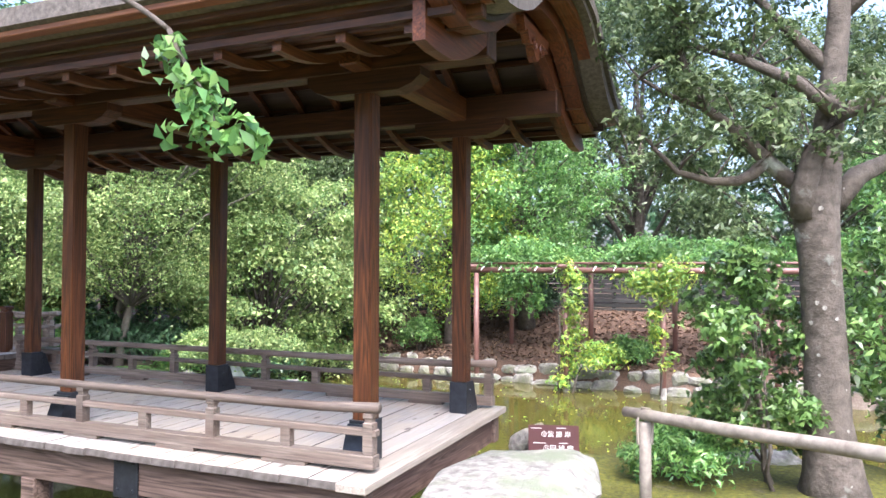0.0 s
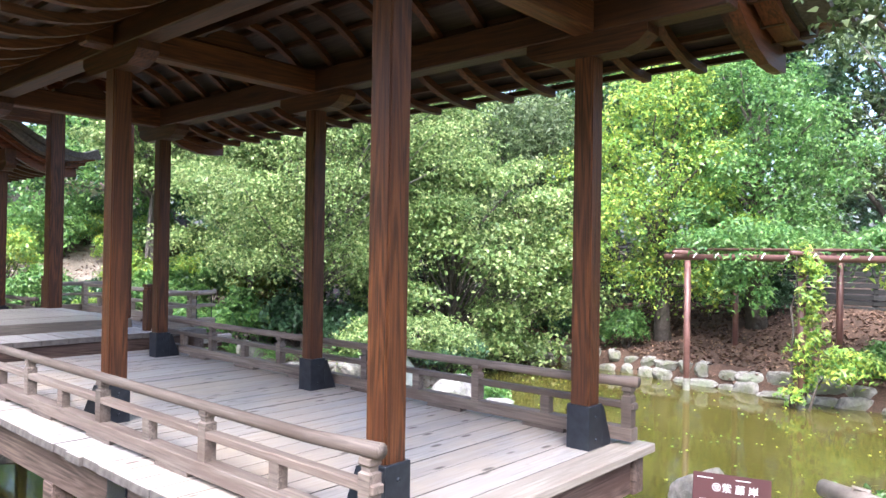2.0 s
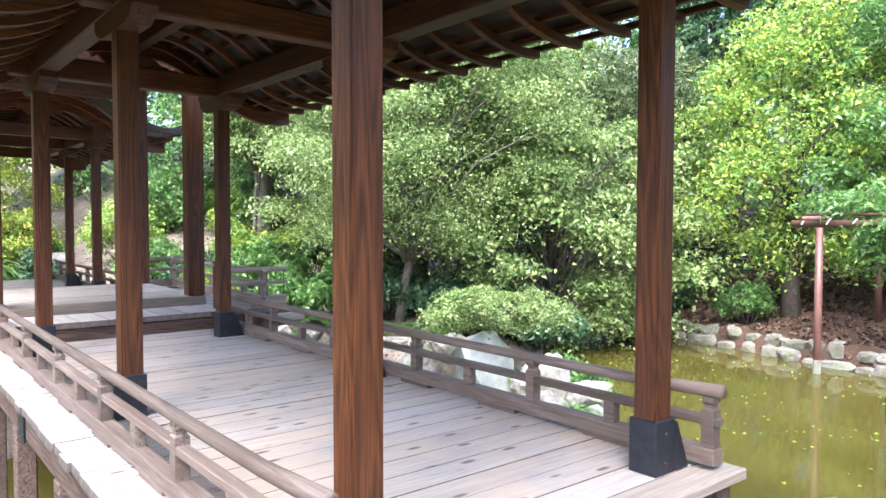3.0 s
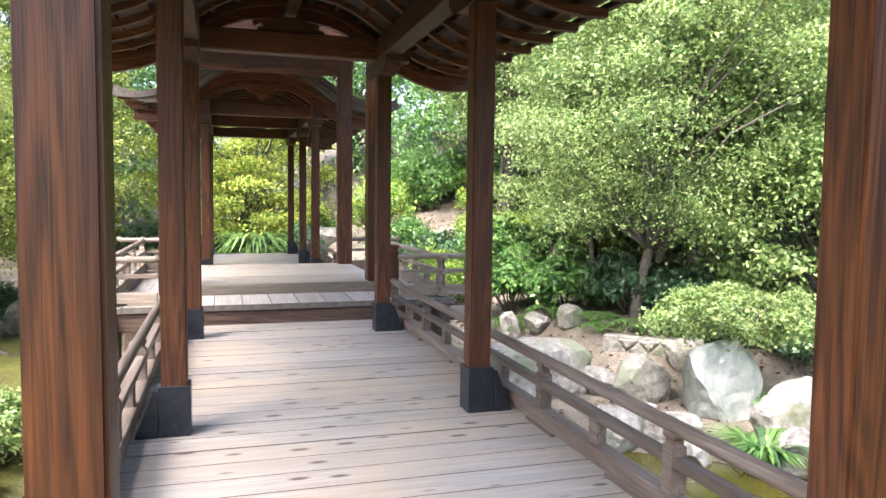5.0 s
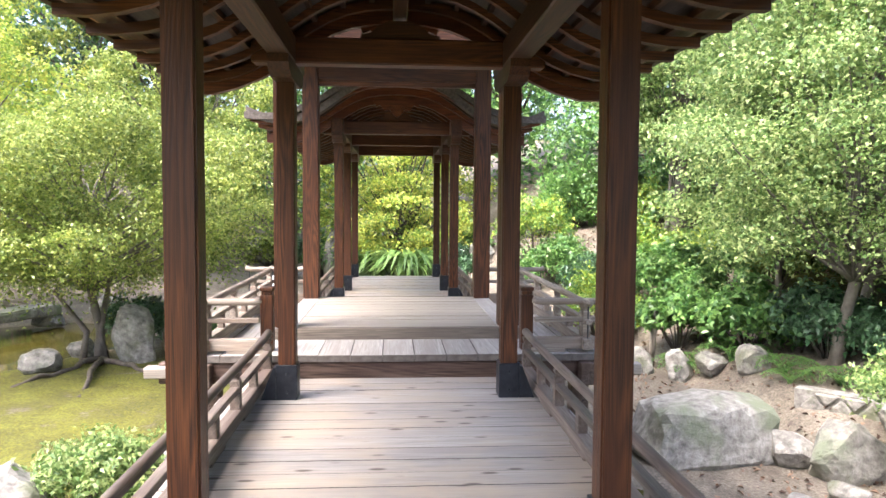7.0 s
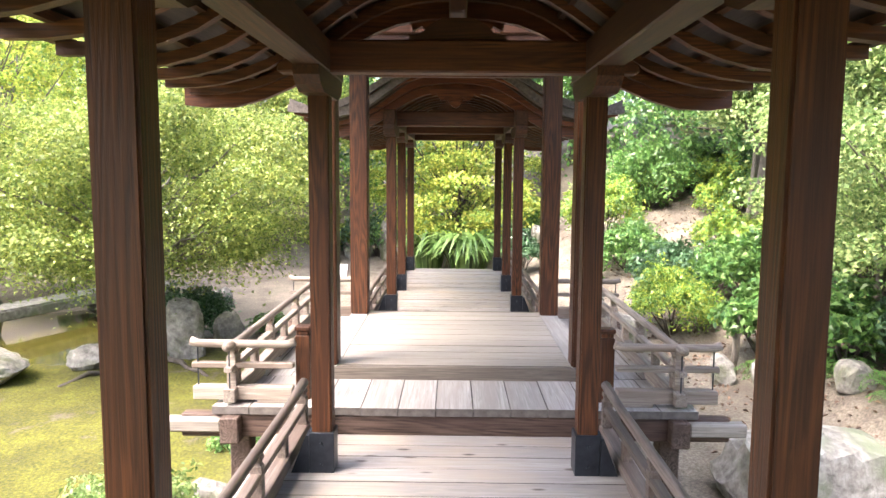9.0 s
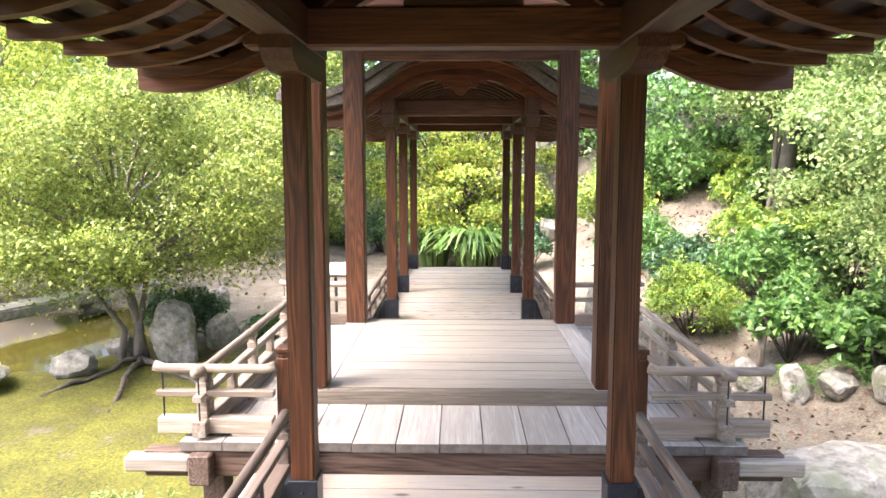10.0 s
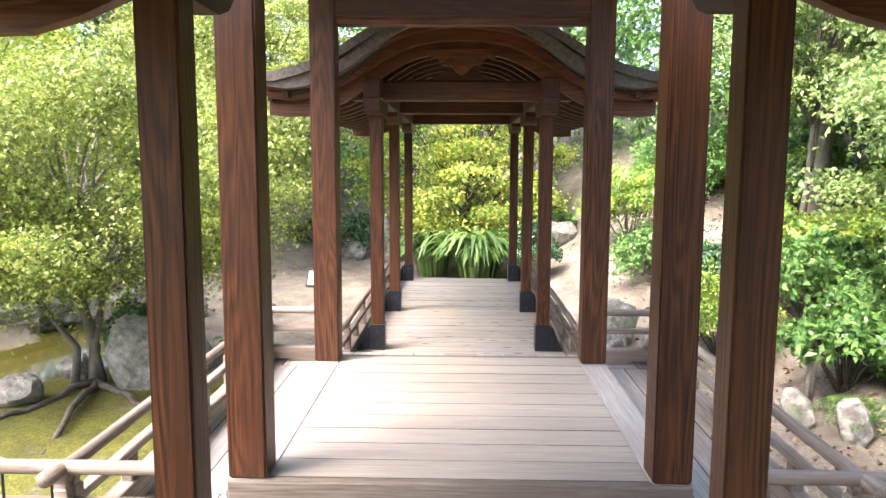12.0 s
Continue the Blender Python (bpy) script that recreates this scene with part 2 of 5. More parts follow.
def shores(px, py):
    """Heights of the near, north and west land on the plan; the pond's bed lies lower than the water."""
    soft = lambda d, w: np.clip(d / w, 0, 1) ** 2 * (3 - 2 * np.clip(d / w, 0, 1))
    near = -0.9 + 0.95 * soft(inside(px, py, LAND_EAST) + 0.5, 0.75)
    n = inside(px, py, LAND_NORTH)
    north = -0.9 + 0.86 * soft(n + 0.25, 0.35) + 0.75 * soft(n, 4.5)
    w = inside(px, py, LAND_WEST)
    west = -0.9 + 0.62 * soft(w + 0.35, 0.6)
    hill = 0.3 * soft(py - 8.6, 0.5) + 0.5 * soft(py - 8.8, 3) + np.clip((-px - 12.5) * 0.2, 0, 2.6) * soft(py - 5.6, 3.2)
    hill_s = np.clip((-px - 18.5) * 0.3, 0, 2.8) * soft(2.6 - py, 3) + np.clip((-px - 20) * 0.12, 0, 2)
    west = west + np.where(w > 0, hill * soft(-px - 6.2, 3) + hill_s + 0.18 * soft(-px - 13, 5), 0)
    pool = inside(px, py, POOL)
    west = np.where(pool > -0.5, np.minimum(west, -0.2 - 0.5 * soft(pool + 0.5, 0.9)), west)
    return near, north, west


def plan_height(px, py):
    return np.maximum.reduce(shores(np.asarray(px, float), np.asarray(py, float)))


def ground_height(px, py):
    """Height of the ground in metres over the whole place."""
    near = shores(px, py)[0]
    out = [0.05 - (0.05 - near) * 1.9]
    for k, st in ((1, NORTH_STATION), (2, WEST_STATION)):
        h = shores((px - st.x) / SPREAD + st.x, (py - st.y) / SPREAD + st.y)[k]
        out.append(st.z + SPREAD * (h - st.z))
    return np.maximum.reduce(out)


def ground_at(x, y):
    return float(plan_height(np.array([x]), np.array([y]))[0])


# ---- more materials ----
def deck_wood():
    m = wood("deck_plank", (0.215, 0.2, 0.185), (0.43, 0.41, 0.388), (0.3, 0.277, 0.255), 1, 0.6, per_piece=0.13, bump=0.3)
    n, l = m.node_tree.nodes, m.node_tree.links
    b = n["Principled BSDF"]
    old = b.inputs["Base Color"].links[0].from_socket
    tc = n.new("ShaderNodeTexCoord")
    info = n.new("ShaderNodeObjectInfo")
    add = n.new("ShaderNodeVectorMath")
    add.operation = "MULTIPLY_ADD"
    l.new(info.outputs["Random"], add.inputs[0])
    add.inputs[1].default_value = (13, 29, 7)
    l.new(tc.outputs["Object"], add.inputs[2])
    mp = n.new("ShaderNodeMapping")
    mp.inputs["Scale"].default_value = (9, 3.2, 1)
    l.new(add.outputs[0], mp.inputs["Vector"])
    v = n.new("ShaderNodeTexVoronoi")
    v.inputs["Scale"].default_value = 1.0
    v.inputs["Randomness"].default_value = 1.0
    l.new(mp.outputs[0], v.inputs["Vector"])
    r = ramp(n, [(0.1, (1, 1, 1)), (0.2, (0, 0, 0))])
    l.new(v.outputs["Distance"], r.inputs[0])
    worn = ramp(n, [(0.42, (0, 0, 0)), (0.68, (0.75, 0.75, 0.75))])
    geo = n.new("ShaderNodeNewGeometry")
    stretch = n.new("ShaderNodeMapping")
    stretch.inputs["Scale"].default_value = (1.6, 0.8, 1)
    l.new(geo.outputs["Position"], stretch.inputs["Vector"])
    l.new(noisy(n, l, stretch.outputs[0], 1.1, 5, 0.65), worn.inputs[0])
    tan = mixed(n, l, "MIX", worn.outputs[0], old, (0.44, 0.355, 0.26))
    l.new(mixed(n, l, "MIX", r.outputs[0], tan, (0.095, 0.074, 0.06)), b.inputs["Base Color"])
    return m


def ground_material():
    """Moss on the south-west bank, fallen leaves on the north bank, bare soil and raked gravel between."""
    m, n, l, b = material("ground", 0.95)
    tc = n.new("ShaderNodeTexCoord")
    p = tc.outputs["Object"]
    fine = noisy(n, l, p, 26, 6, 0.7)
    mid = noisy(n, l, p, 2.2, 6, 0.65)
    broad = noisy(n, l, p, 0.55, 4, 0.6)
    soil = ramp(n, [(0.3, (0.1, 0.083, 0.064)), (0.52, (0.215, 0.186, 0.146)), (0.72, (0.36, 0.318, 0.255))])
    l.new(fine, soil.inputs[0])
    moss = ramp(n, [(0.3, (0.03, 0.034, 0.005)), (0.5, (0.1, 0.104, 0.009)), (0.7, (0.2, 0.185, 0.018))])
    l.new(fine, moss.inputs[0])
    where = ramp(n, [(0.28, (0, 0, 0)), (0.4, (1, 1, 1))])
    l.new(mid, where.inputs[0])
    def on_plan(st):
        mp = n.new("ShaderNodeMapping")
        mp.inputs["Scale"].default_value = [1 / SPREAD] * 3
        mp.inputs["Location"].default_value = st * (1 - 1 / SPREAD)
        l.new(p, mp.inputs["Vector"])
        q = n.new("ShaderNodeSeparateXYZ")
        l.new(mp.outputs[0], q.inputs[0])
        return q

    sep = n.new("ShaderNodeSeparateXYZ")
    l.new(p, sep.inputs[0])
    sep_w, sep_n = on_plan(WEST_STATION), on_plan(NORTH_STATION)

    def band(out, lo, hi):
        r = n.new("ShaderNodeMapRange")
        r.interpolation_type = "SMOOTHSTEP"
        r.inputs["From Min"].default_value, r.inputs["From Max"].default_value = lo, hi
        l.new(out, r.inputs[0])
        return r.outputs[0]

    def times(a, c):
        t = n.new("ShaderNodeMath")
        t.operation = "MULTIPLY"
        l.new(a, t.inputs[0])
        l.new(c, t.inputs[1])
        return t.outputs[0]

    south = times(band(sep_w.outputs[1], 3.6, 2.8), times(band(sep_w.outputs[0], -13.2, -11.8), band(sep_w.outputs[0], 60, 50)))
    far_moss = times(band(sep_w.outputs[0], -8.2, -9.0), times(band(sep_w.outputs[1], 11.2, 11.8), band(sep_w.outputs[1], 15, 14)))
    east = times(band(sep.outputs[0], -1.2, -0.8), band(sep.outputs[1], 8, 7.5))
    mx = n.new("ShaderNodeMath")
    mx.operation = "MAXIMUM"
    l.new(south, mx.inputs[0])
    l.new(far_moss, mx.inputs[1])
    mx2 = n.new("ShaderNodeMath")
    mx2.operation = "MAXIMUM"
    l.new(mx.outputs[0], mx2.inputs[0])
    l.new(east, mx2.inputs[1])
    c = mixed(n, l, "MIX", times(mx2.outputs[0], where.outputs[0]), soil.outputs[0], moss.outputs[0])
    litter = ramp(n, [(0.35, (0.05, 0.03, 0.02)), (0.55, (0.12, 0.07, 0.045)), (0.7, (0.2, 0.125, 0.085))])
    l.new(noisy(n, l, p, 40, 3, 0.8), litter.inputs[0])
    c = mixed(n, l, "MIX", band(sep_n.outputs[1], 12.2, 12.8), c, litter.outputs[0])
    damp = ramp(n, [(0.36, (0.5, 0.48, 0.46)), (0.62, (1.05, 1.05, 1.05))])
    l.new(noisy(n, l, p, 1.1, 7, 0.72), damp.inputs[0])
    c = mixed(n, l, "MULTIPLY", 1.0, c, damp.outputs[0])
    l.new(c, b.inputs["Base Color"])
    bumped(n, l, b, fine, 0.8, 0.03)
    return m


def pond_material():
    m, n, l, b = material("pond_water", 0.06)
    tc = n.new("ShaderNodeTexCoord")
    f = noisy(n, l, tc.outputs["Object"], 0.8, 4, 0.6)
    r = ramp(n, [(0.3, (0.055, 0.05, 0.01)), (0.7, (0.085, 0.078, 0.018))])
    l.new(f, r.inputs[0])
    l.new(r.outputs[0], b.inputs["Base Color"])
    b.inputs["IOR"].default_value = 1.33
    mp = n.new("ShaderNodeMapping")
    mp.inputs["Scale"].default_value = (2.0, 5.0, 1)
    l.new(tc.outputs["Object"], mp.inputs["Vector"])
    bumped(n, l, b, noisy(n, l, mp.outputs[0], 1.5, 3, 0.5), 0.06, 0.02)
    return m


DECK_WOOD = deck_wood()
DARK_EDGE = plain("dark_board_edge", [(0.06, 0.052, 0.046), (0.16, 0.14, 0.125)], 12, 0.9, 0.3)
GROUND = ground_material()
POND = pond_material()
FENCE_WOOD = wood("fence_wood", (0.014, 0.014, 0.013), (0.05, 0.05, 0.046), (0.028, 0.028, 0.026), 0, 0.8)
SIGN_RED = plain("sign_board", [(0.06, 0.02, 0.02), (0.075, 0.026, 0.026)], 3, 0.85, 0.0)
WHITE = plain("sign_white", [(0.7, 0.7, 0.68), (0.8, 0.8, 0.78)], 5, 0.5, 0.0)
SHINGLE = plain("bark_shingle_edge", [(0.05, 0.043, 0.037), (0.15, 0.13, 0.115)], 30, 0.85, 0.7)
FASCIA = wood("fascia_wood", (0.09, 0.032, 0.015), (0.24, 0.105, 0.05), (0.14, 0.055, 0.028), 0, 0.5)
BARGE = wood("barge_wood", (0.032, 0.0088, 0.004), (0.184, 0.0576, 0.02), (0.076, 0.0216, 0.0096), 1, 0.45, per_piece=0.1, rings=0.06)
LEAF_MAPLE = leafy("maple_leaf", [(0.0966, 0.158, 0.0314), (0.193, 0.267, 0.0551), (0.299, 0.369, 0.0864), (0.415, 0.443, 0.118)], 0.45, 0.42)
LEAF_COOL = leafy("cool_maple_leaf", [(0.08736, 0.1663, 0.04872), (0.1848, 0.2948, 0.0882), (0.3108, 0.415, 0.1462), (0.4385, 0.5074, 0.2041)], 0.45, 0.42)
LEAF_GOLD = leafy("turning_leaf", [(0.124, 0.237, 0.0466), (0.297, 0.42, 0.07), (0.496, 0.561, 0.116), (0.619, 0.588, 0.116)], 0.45, 0.42)
LEAF_BRIGHT = leafy("bright_leaf", [(0.06038, 0.1547, 0.04869), (0.1332, 0.2723, 0.06749), (0.2294, 0.3789, 0.108)], 0.35, 0.4)
LEAF_YELLOW = leafy("yellow_green_leaf", [(0.0992, 0.22, 0.0543), (0.238, 0.397, 0.0752), (0.507, 0.558, 0.0909)], 0.35, 0.4)
LEAF_DARK = leafy("evergreen_leaf", [(0.0304, 0.08, 0.0336), (0.068, 0.148, 0.0656), (0.132, 0.232, 0.112)], 0.3, 0.32)
LEAF_GREY = leafy("grey_green_leaf", [(0.055, 0.09, 0.035), (0.11, 0.165, 0.065), (0.22, 0.28, 0.13)], 0.4, 0.4)
LEAF_GLOSSY = leafy("glossy_leaf", [(0.05, 0.105, 0.028), (0.1, 0.19, 0.05), (0.19, 0.3, 0.085)], 0.28, 0.3)
LITTER = leafy("dry_leaf", [(0.06, 0.034, 0.022), (0.15, 0.09, 0.06), (0.27, 0.18, 0.12)], 0.8, 0.1)

# ---- ground and water ----
def ground_sheet():
    xs = np.concatenate([[-400, -200, -110, -70, -50], np.arange(-40, 16, 0.28), [18, 22, 30, 45, 80, 160, 400]])
    ys = np.concatenate([[-400, -200, -110, -70, -45, -30], np.arange(-20, 28, 0.28), [30, 34, 42, 60, 110, 200, 400]])
    gx, gy = np.meshgrid(xs, ys)
    gz = ground_height(gx, gy)
    rng = np.random.default_rng(4)
    gz = gz + rng.normal(0, 0.012, gz.shape)
    nx, ny = len(xs), len(ys)
    verts = np.stack([gx.ravel(), gy.ravel(), gz.ravel()], 1)
    k = (np.arange(ny - 1)[:, None] * nx + np.arange(nx - 1)[None, :]).ravel()
    faces = np.stack([k, k + 1, k + nx + 1, k + nx], 1)
    me = bpy.data.meshes.new("ground")
    me.from_pydata(verts.tolist(), [], faces.tolist())
    me.materials.append(GROUND)
    me.shade_smooth()
    return tagged(new("ground", me), "mossy and bare garden ground round the pond", "ground", kind="structure")


ground_sheet()
bm = bmesh.new()
v = [bm.verts.new(p) for p in ((-60, -40, POND_LEVEL), (60, -40, POND_LEVEL), (60, 40, POND_LEVEL), (-60, 40, POND_LEVEL))]
bm.faces.new(v)
tagged(part("water", bm, POND), "still olive-green pond water with floating leaves", "water", kind="structure")


# ---- galleries ----
def planks(parent, mat, along, x0, x1, y0, y1, top, width, thick=0.05, seed=1, gap=0.004, jag=0.0):
    """Boards side by side; along: the axis on which each one runs."""
    rng = random.Random(seed)
    lo, hi = (x0, x1) if along == 1 else (y0, y1)
    count = max(1, round((hi - lo) / width))
    w = (hi - lo) / count
    length = (y1 - y0) if along == 1 else (x1 - x0)
    bm = bmesh.new()
    if along == 1:
        box(bm, -w / 2 + gap / 2, w / 2 - gap / 2, -length / 2, length / 2, -thick, 0)
    else:
        box(bm, -length / 2, length / 2, -w / 2 + gap / 2, w / 2 - gap / 2, -thick, 0)
    edges_off(bm, 0.0025)
    me = mesh_from("plank", bm, mat)
    me.materials.append(DARK_EDGE)
    # all faces except the flat top get the darker edge material
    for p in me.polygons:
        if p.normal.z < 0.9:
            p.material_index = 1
    for k in range(count):
        c = lo + (k + 0.5) * w
        ob = new("plank", me)
        ob.parent = parent
        j = rng.uniform(-jag, jag)
        ob.matrix_basis = pose(c if along == 1 else (x0 + x1) / 2 + j, (y0 + y1) / 2 + j if along == 1 else c, top + rng.uniform(-0.0015, 0.0015))


def iron_plate(parent, x, y, z, w=0.22, h=0.3):
    bar("iron_plate", parent, IRON, (w, 0.012, h), (x, y, z), 0.002)
    for a in (-1, 1):
        for c in (-1, 1):
            bm = bmesh.new()
            bmesh.ops.create_cone(bm, cap_ends=True, segments=8, radius1=0.014, radius2=0.008, depth=0.014)
            ob = part("bolt", bm, IRON, parent)
            ob.matrix_basis = pose(x + a * w * 0.32, y - 0.012, z + c * h * 0.32, 90, 0, 0)


def low_floor(name, x0, x1, label):
    f = base(name, label=label, category="floor", kind="structure")
    y0, y1 = 3.49, 6.118
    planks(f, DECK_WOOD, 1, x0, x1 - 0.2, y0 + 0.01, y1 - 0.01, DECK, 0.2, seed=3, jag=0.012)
    bar("subfloor", f, SKIRT, (x1 - x0 - 0.1, y1 - y0 - 0.15, 0.02), ((x0 + x1) / 2, (y0 + y1) / 2, DECK - 0.064), 0)
    bar("edge_board", f, GREY_Y, (0.2, y1 - y0, 0.055), (x1 - 0.1, (y0 + y1) / 2, DECK - 0.0255), 0.006)
    for s in (-1, 1):
        y = y0 + 0.14 if s < 0 else y1 - 0.12
        bar("skirt_beam", f, SKIRT, (x1 - x0 - 0.1, 0.12, 0.24), ((x0 + x1) / 2, y, 0.28), 0.01)
        x = x0 + 0.5
        while x < x1 - 0.2:
            bar("ground_post", f, SKIRT, (0.14, 0.14, 2.0), (x, y, -0.83), 0.01)
            x += 1.45
        for x in (x1 - 1.9, x1 - 4.0):
            iron_plate(f, x, y + s * 0.068, 0.29)
    bar("end_beam", f, SKIRT_Y, (0.12, y1 - y0 - 0.3, 0.24), (x1 - 0.14, (y0 + y1) / 2, 0.28), 0.01)
    return f


low_floor("floor_front", -7.4, -1.129, "weathered grey plank deck with dark knots")
low_floor("floor_rear", -16.6, -11.1, "weathered grey plank deck of the rear gallery")

# the raised part: step and side boards, dais and frame
f = base("floor_raised", label="worn pale plank floor one step up, with a board frame", category="floor", kind="structure")
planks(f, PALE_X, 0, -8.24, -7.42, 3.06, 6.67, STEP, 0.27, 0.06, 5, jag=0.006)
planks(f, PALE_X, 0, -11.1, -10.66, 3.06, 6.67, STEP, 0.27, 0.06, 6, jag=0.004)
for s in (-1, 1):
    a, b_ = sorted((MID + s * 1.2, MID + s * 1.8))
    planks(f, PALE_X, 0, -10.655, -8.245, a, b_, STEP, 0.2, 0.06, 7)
    bar("frame_board", f, PALE_X, (2.44, 0.2, 0.06), (-9.4, MID + s * 1.088, DAIS - 0.028), 0.005)
    bar("side_face", f, GREY_X, (2.44, 0.03, 0.13), (-9.4, MID + s * 1.188, DAIS - 0.126), 0.004)
    bar("side_beam", f, SKIRT, (3.9, 0.14, 0.2), (-9.3, MID + s * 1.66, 0.49), 0.01)
    for x in (-7.7, -9.3, -10.9):
        bar("ground_post", f, SKIRT, (0.16, 0.16, 1.9), (x, MID + s * 1.66, -0.5), 0.01)
for x in (-8.19, -10.6):
    bar("front_board", f, EDGE_Y, (0.06, 2.38, 0.15), (x, MID, DAIS - 0.075), 0.008)
planks(f, PALE_Y, 1, -10.57, -8.22, 3.88, 5.85, DAIS, 0.235, 0.05, 8, gap=0.006)
bar("subfloor", f, SKIRT, (2.3, 1.94, 0.03), (-9.395, MID, DAIS - 0.075), 0.003)
for x, s in ((-7.48, 1), (-11.04, -1)):
    bar("riser_beam", f, SKIRT_Y, (0.1, 4.1, 0.18), (x - 0.02 * s, MID, 0.5), 0.01)
    for y in (-1, 1):
        bar("beam_end", f, GREY_Y, (0.11, 0.42, 0.1), (x + 0.05 * s, MID + y * 1.94, 0.52), 0.012)


def gallery_post(x, y, side, top=2.91, rear=False):
    p = base("gallery_post", x, y, DECK, "square red-brown timber post in a black iron shoe", "post", "gallery posts")
    bm = bmesh.new()
    w = 0.065
    box(bm, -w, w, -w, w, 0.06, top - DECK)
    edges_off(bm, 0.009, 2)
    part("shaft", bm, POST, p)
    bm = bmesh.new()
    w = 0.08
    box(bm, -w, w, -w, w, 0.0, 0.27)
    edges_off(bm, 0.004)
    shoe = part("iron_shoe", bm, IRON, p, "black iron shoe")
    bm = bmesh.new()
    a, c = side * 0.082, side * 0.2
    v = [bm.verts.new(q) for q in ((-0.078, a, 0), (0.078, a, 0), (0.078, c, 0), (-0.078, c, 0), (-0.078, a, 0.25), (0.078, a, 0.25), (0.078, a + side * 0.02, 0.25), (-0.078, a + side * 0.02, 0.25))]
    for q in ((0, 1, 2, 3), (4, 5, 6, 7), (0, 1, 5, 4), (1, 2, 6, 5), (2, 3, 7, 6), (3, 0, 4, 7)):
        bm.faces.new([v[k] for k in q])
    part("flare", bm, IRON, shoe)
    for k, (bx, bz) in enumerate(((0.0, 0.06), (0.0, 0.2))):
        bm = bmesh.new()
        bmesh.ops.create_cone(bm, cap_ends=True, segments=8, radius1=0.011, radius2=0.007, depth=0.012)
        ob = part("bolt", bm, IRON, shoe)
        ob.matrix_basis = pose(0.085, 0, bz, 0, 90, 0)
    # the boat-shaped bracket on top
    bm = bmesh.new()
    prof = [(-0.42, 3.0), (-0.42, 2.945), (-0.36, 2.895), (-0.26, 2.862), (0.26, 2.862), (0.36, 2.895), (0.42, 2.945), (0.42, 3.0)]
    rows = [[bm.verts.new((u, yy, z - DECK)) for u, z in prof] for yy in (-0.075, 0.075)]
    bm.faces.new(rows[0])
    bm.faces.new(rows[1][::-1])
    for k in range(len(prof)):
        j = (k + 1) % len(prof)
        bm.faces.new((rows[0][k], rows[1][k], rows[1][j], rows[0][j]))
    part("bracket", bm, BEAM_X, p)
    return p


for x in FRONT + REAR:
    for s in (-1, 1):
        gallery_post(x, MID + s * HALF, s)
for x in DAIS_X:
    for s in (-1, 1):
        p = base("dais_post", x, MID + s * DAIS_HALF, DAIS, "thick square timber post worn pale at its foot", "post", "dais posts")
        bm = bmesh.new()
        box(bm, -0.1, 0.1, -0.1, 0.1, 0, 3.0)
        edges_off(bm, 0.011, 2)
        part("shaft", bm, POST, p)
        # newel that ends the side railing
        xx = x + (0.62 if x > -9 else -0.45)
        q = base("newel", xx, MID + s * 1.16, STEP, "dark brown squared newel with a grooved cap", "post", "newels")
        bm = bmesh.new()
        box(bm, -0.055, 0.055, -0.055, 0.055, 0, 0.5)
        edges_off(bm, 0.006)
        part("shaft", bm, POST, q)
        for z, w in ((0.515, 0.048), (0.55, 0.06)):
            bm = bmesh.new()
            box(bm, -w, w, -w, w, z - 0.016, z + 0.02)
            edges_off(bm, 0.008)
            part("cap", bm, POST, q)


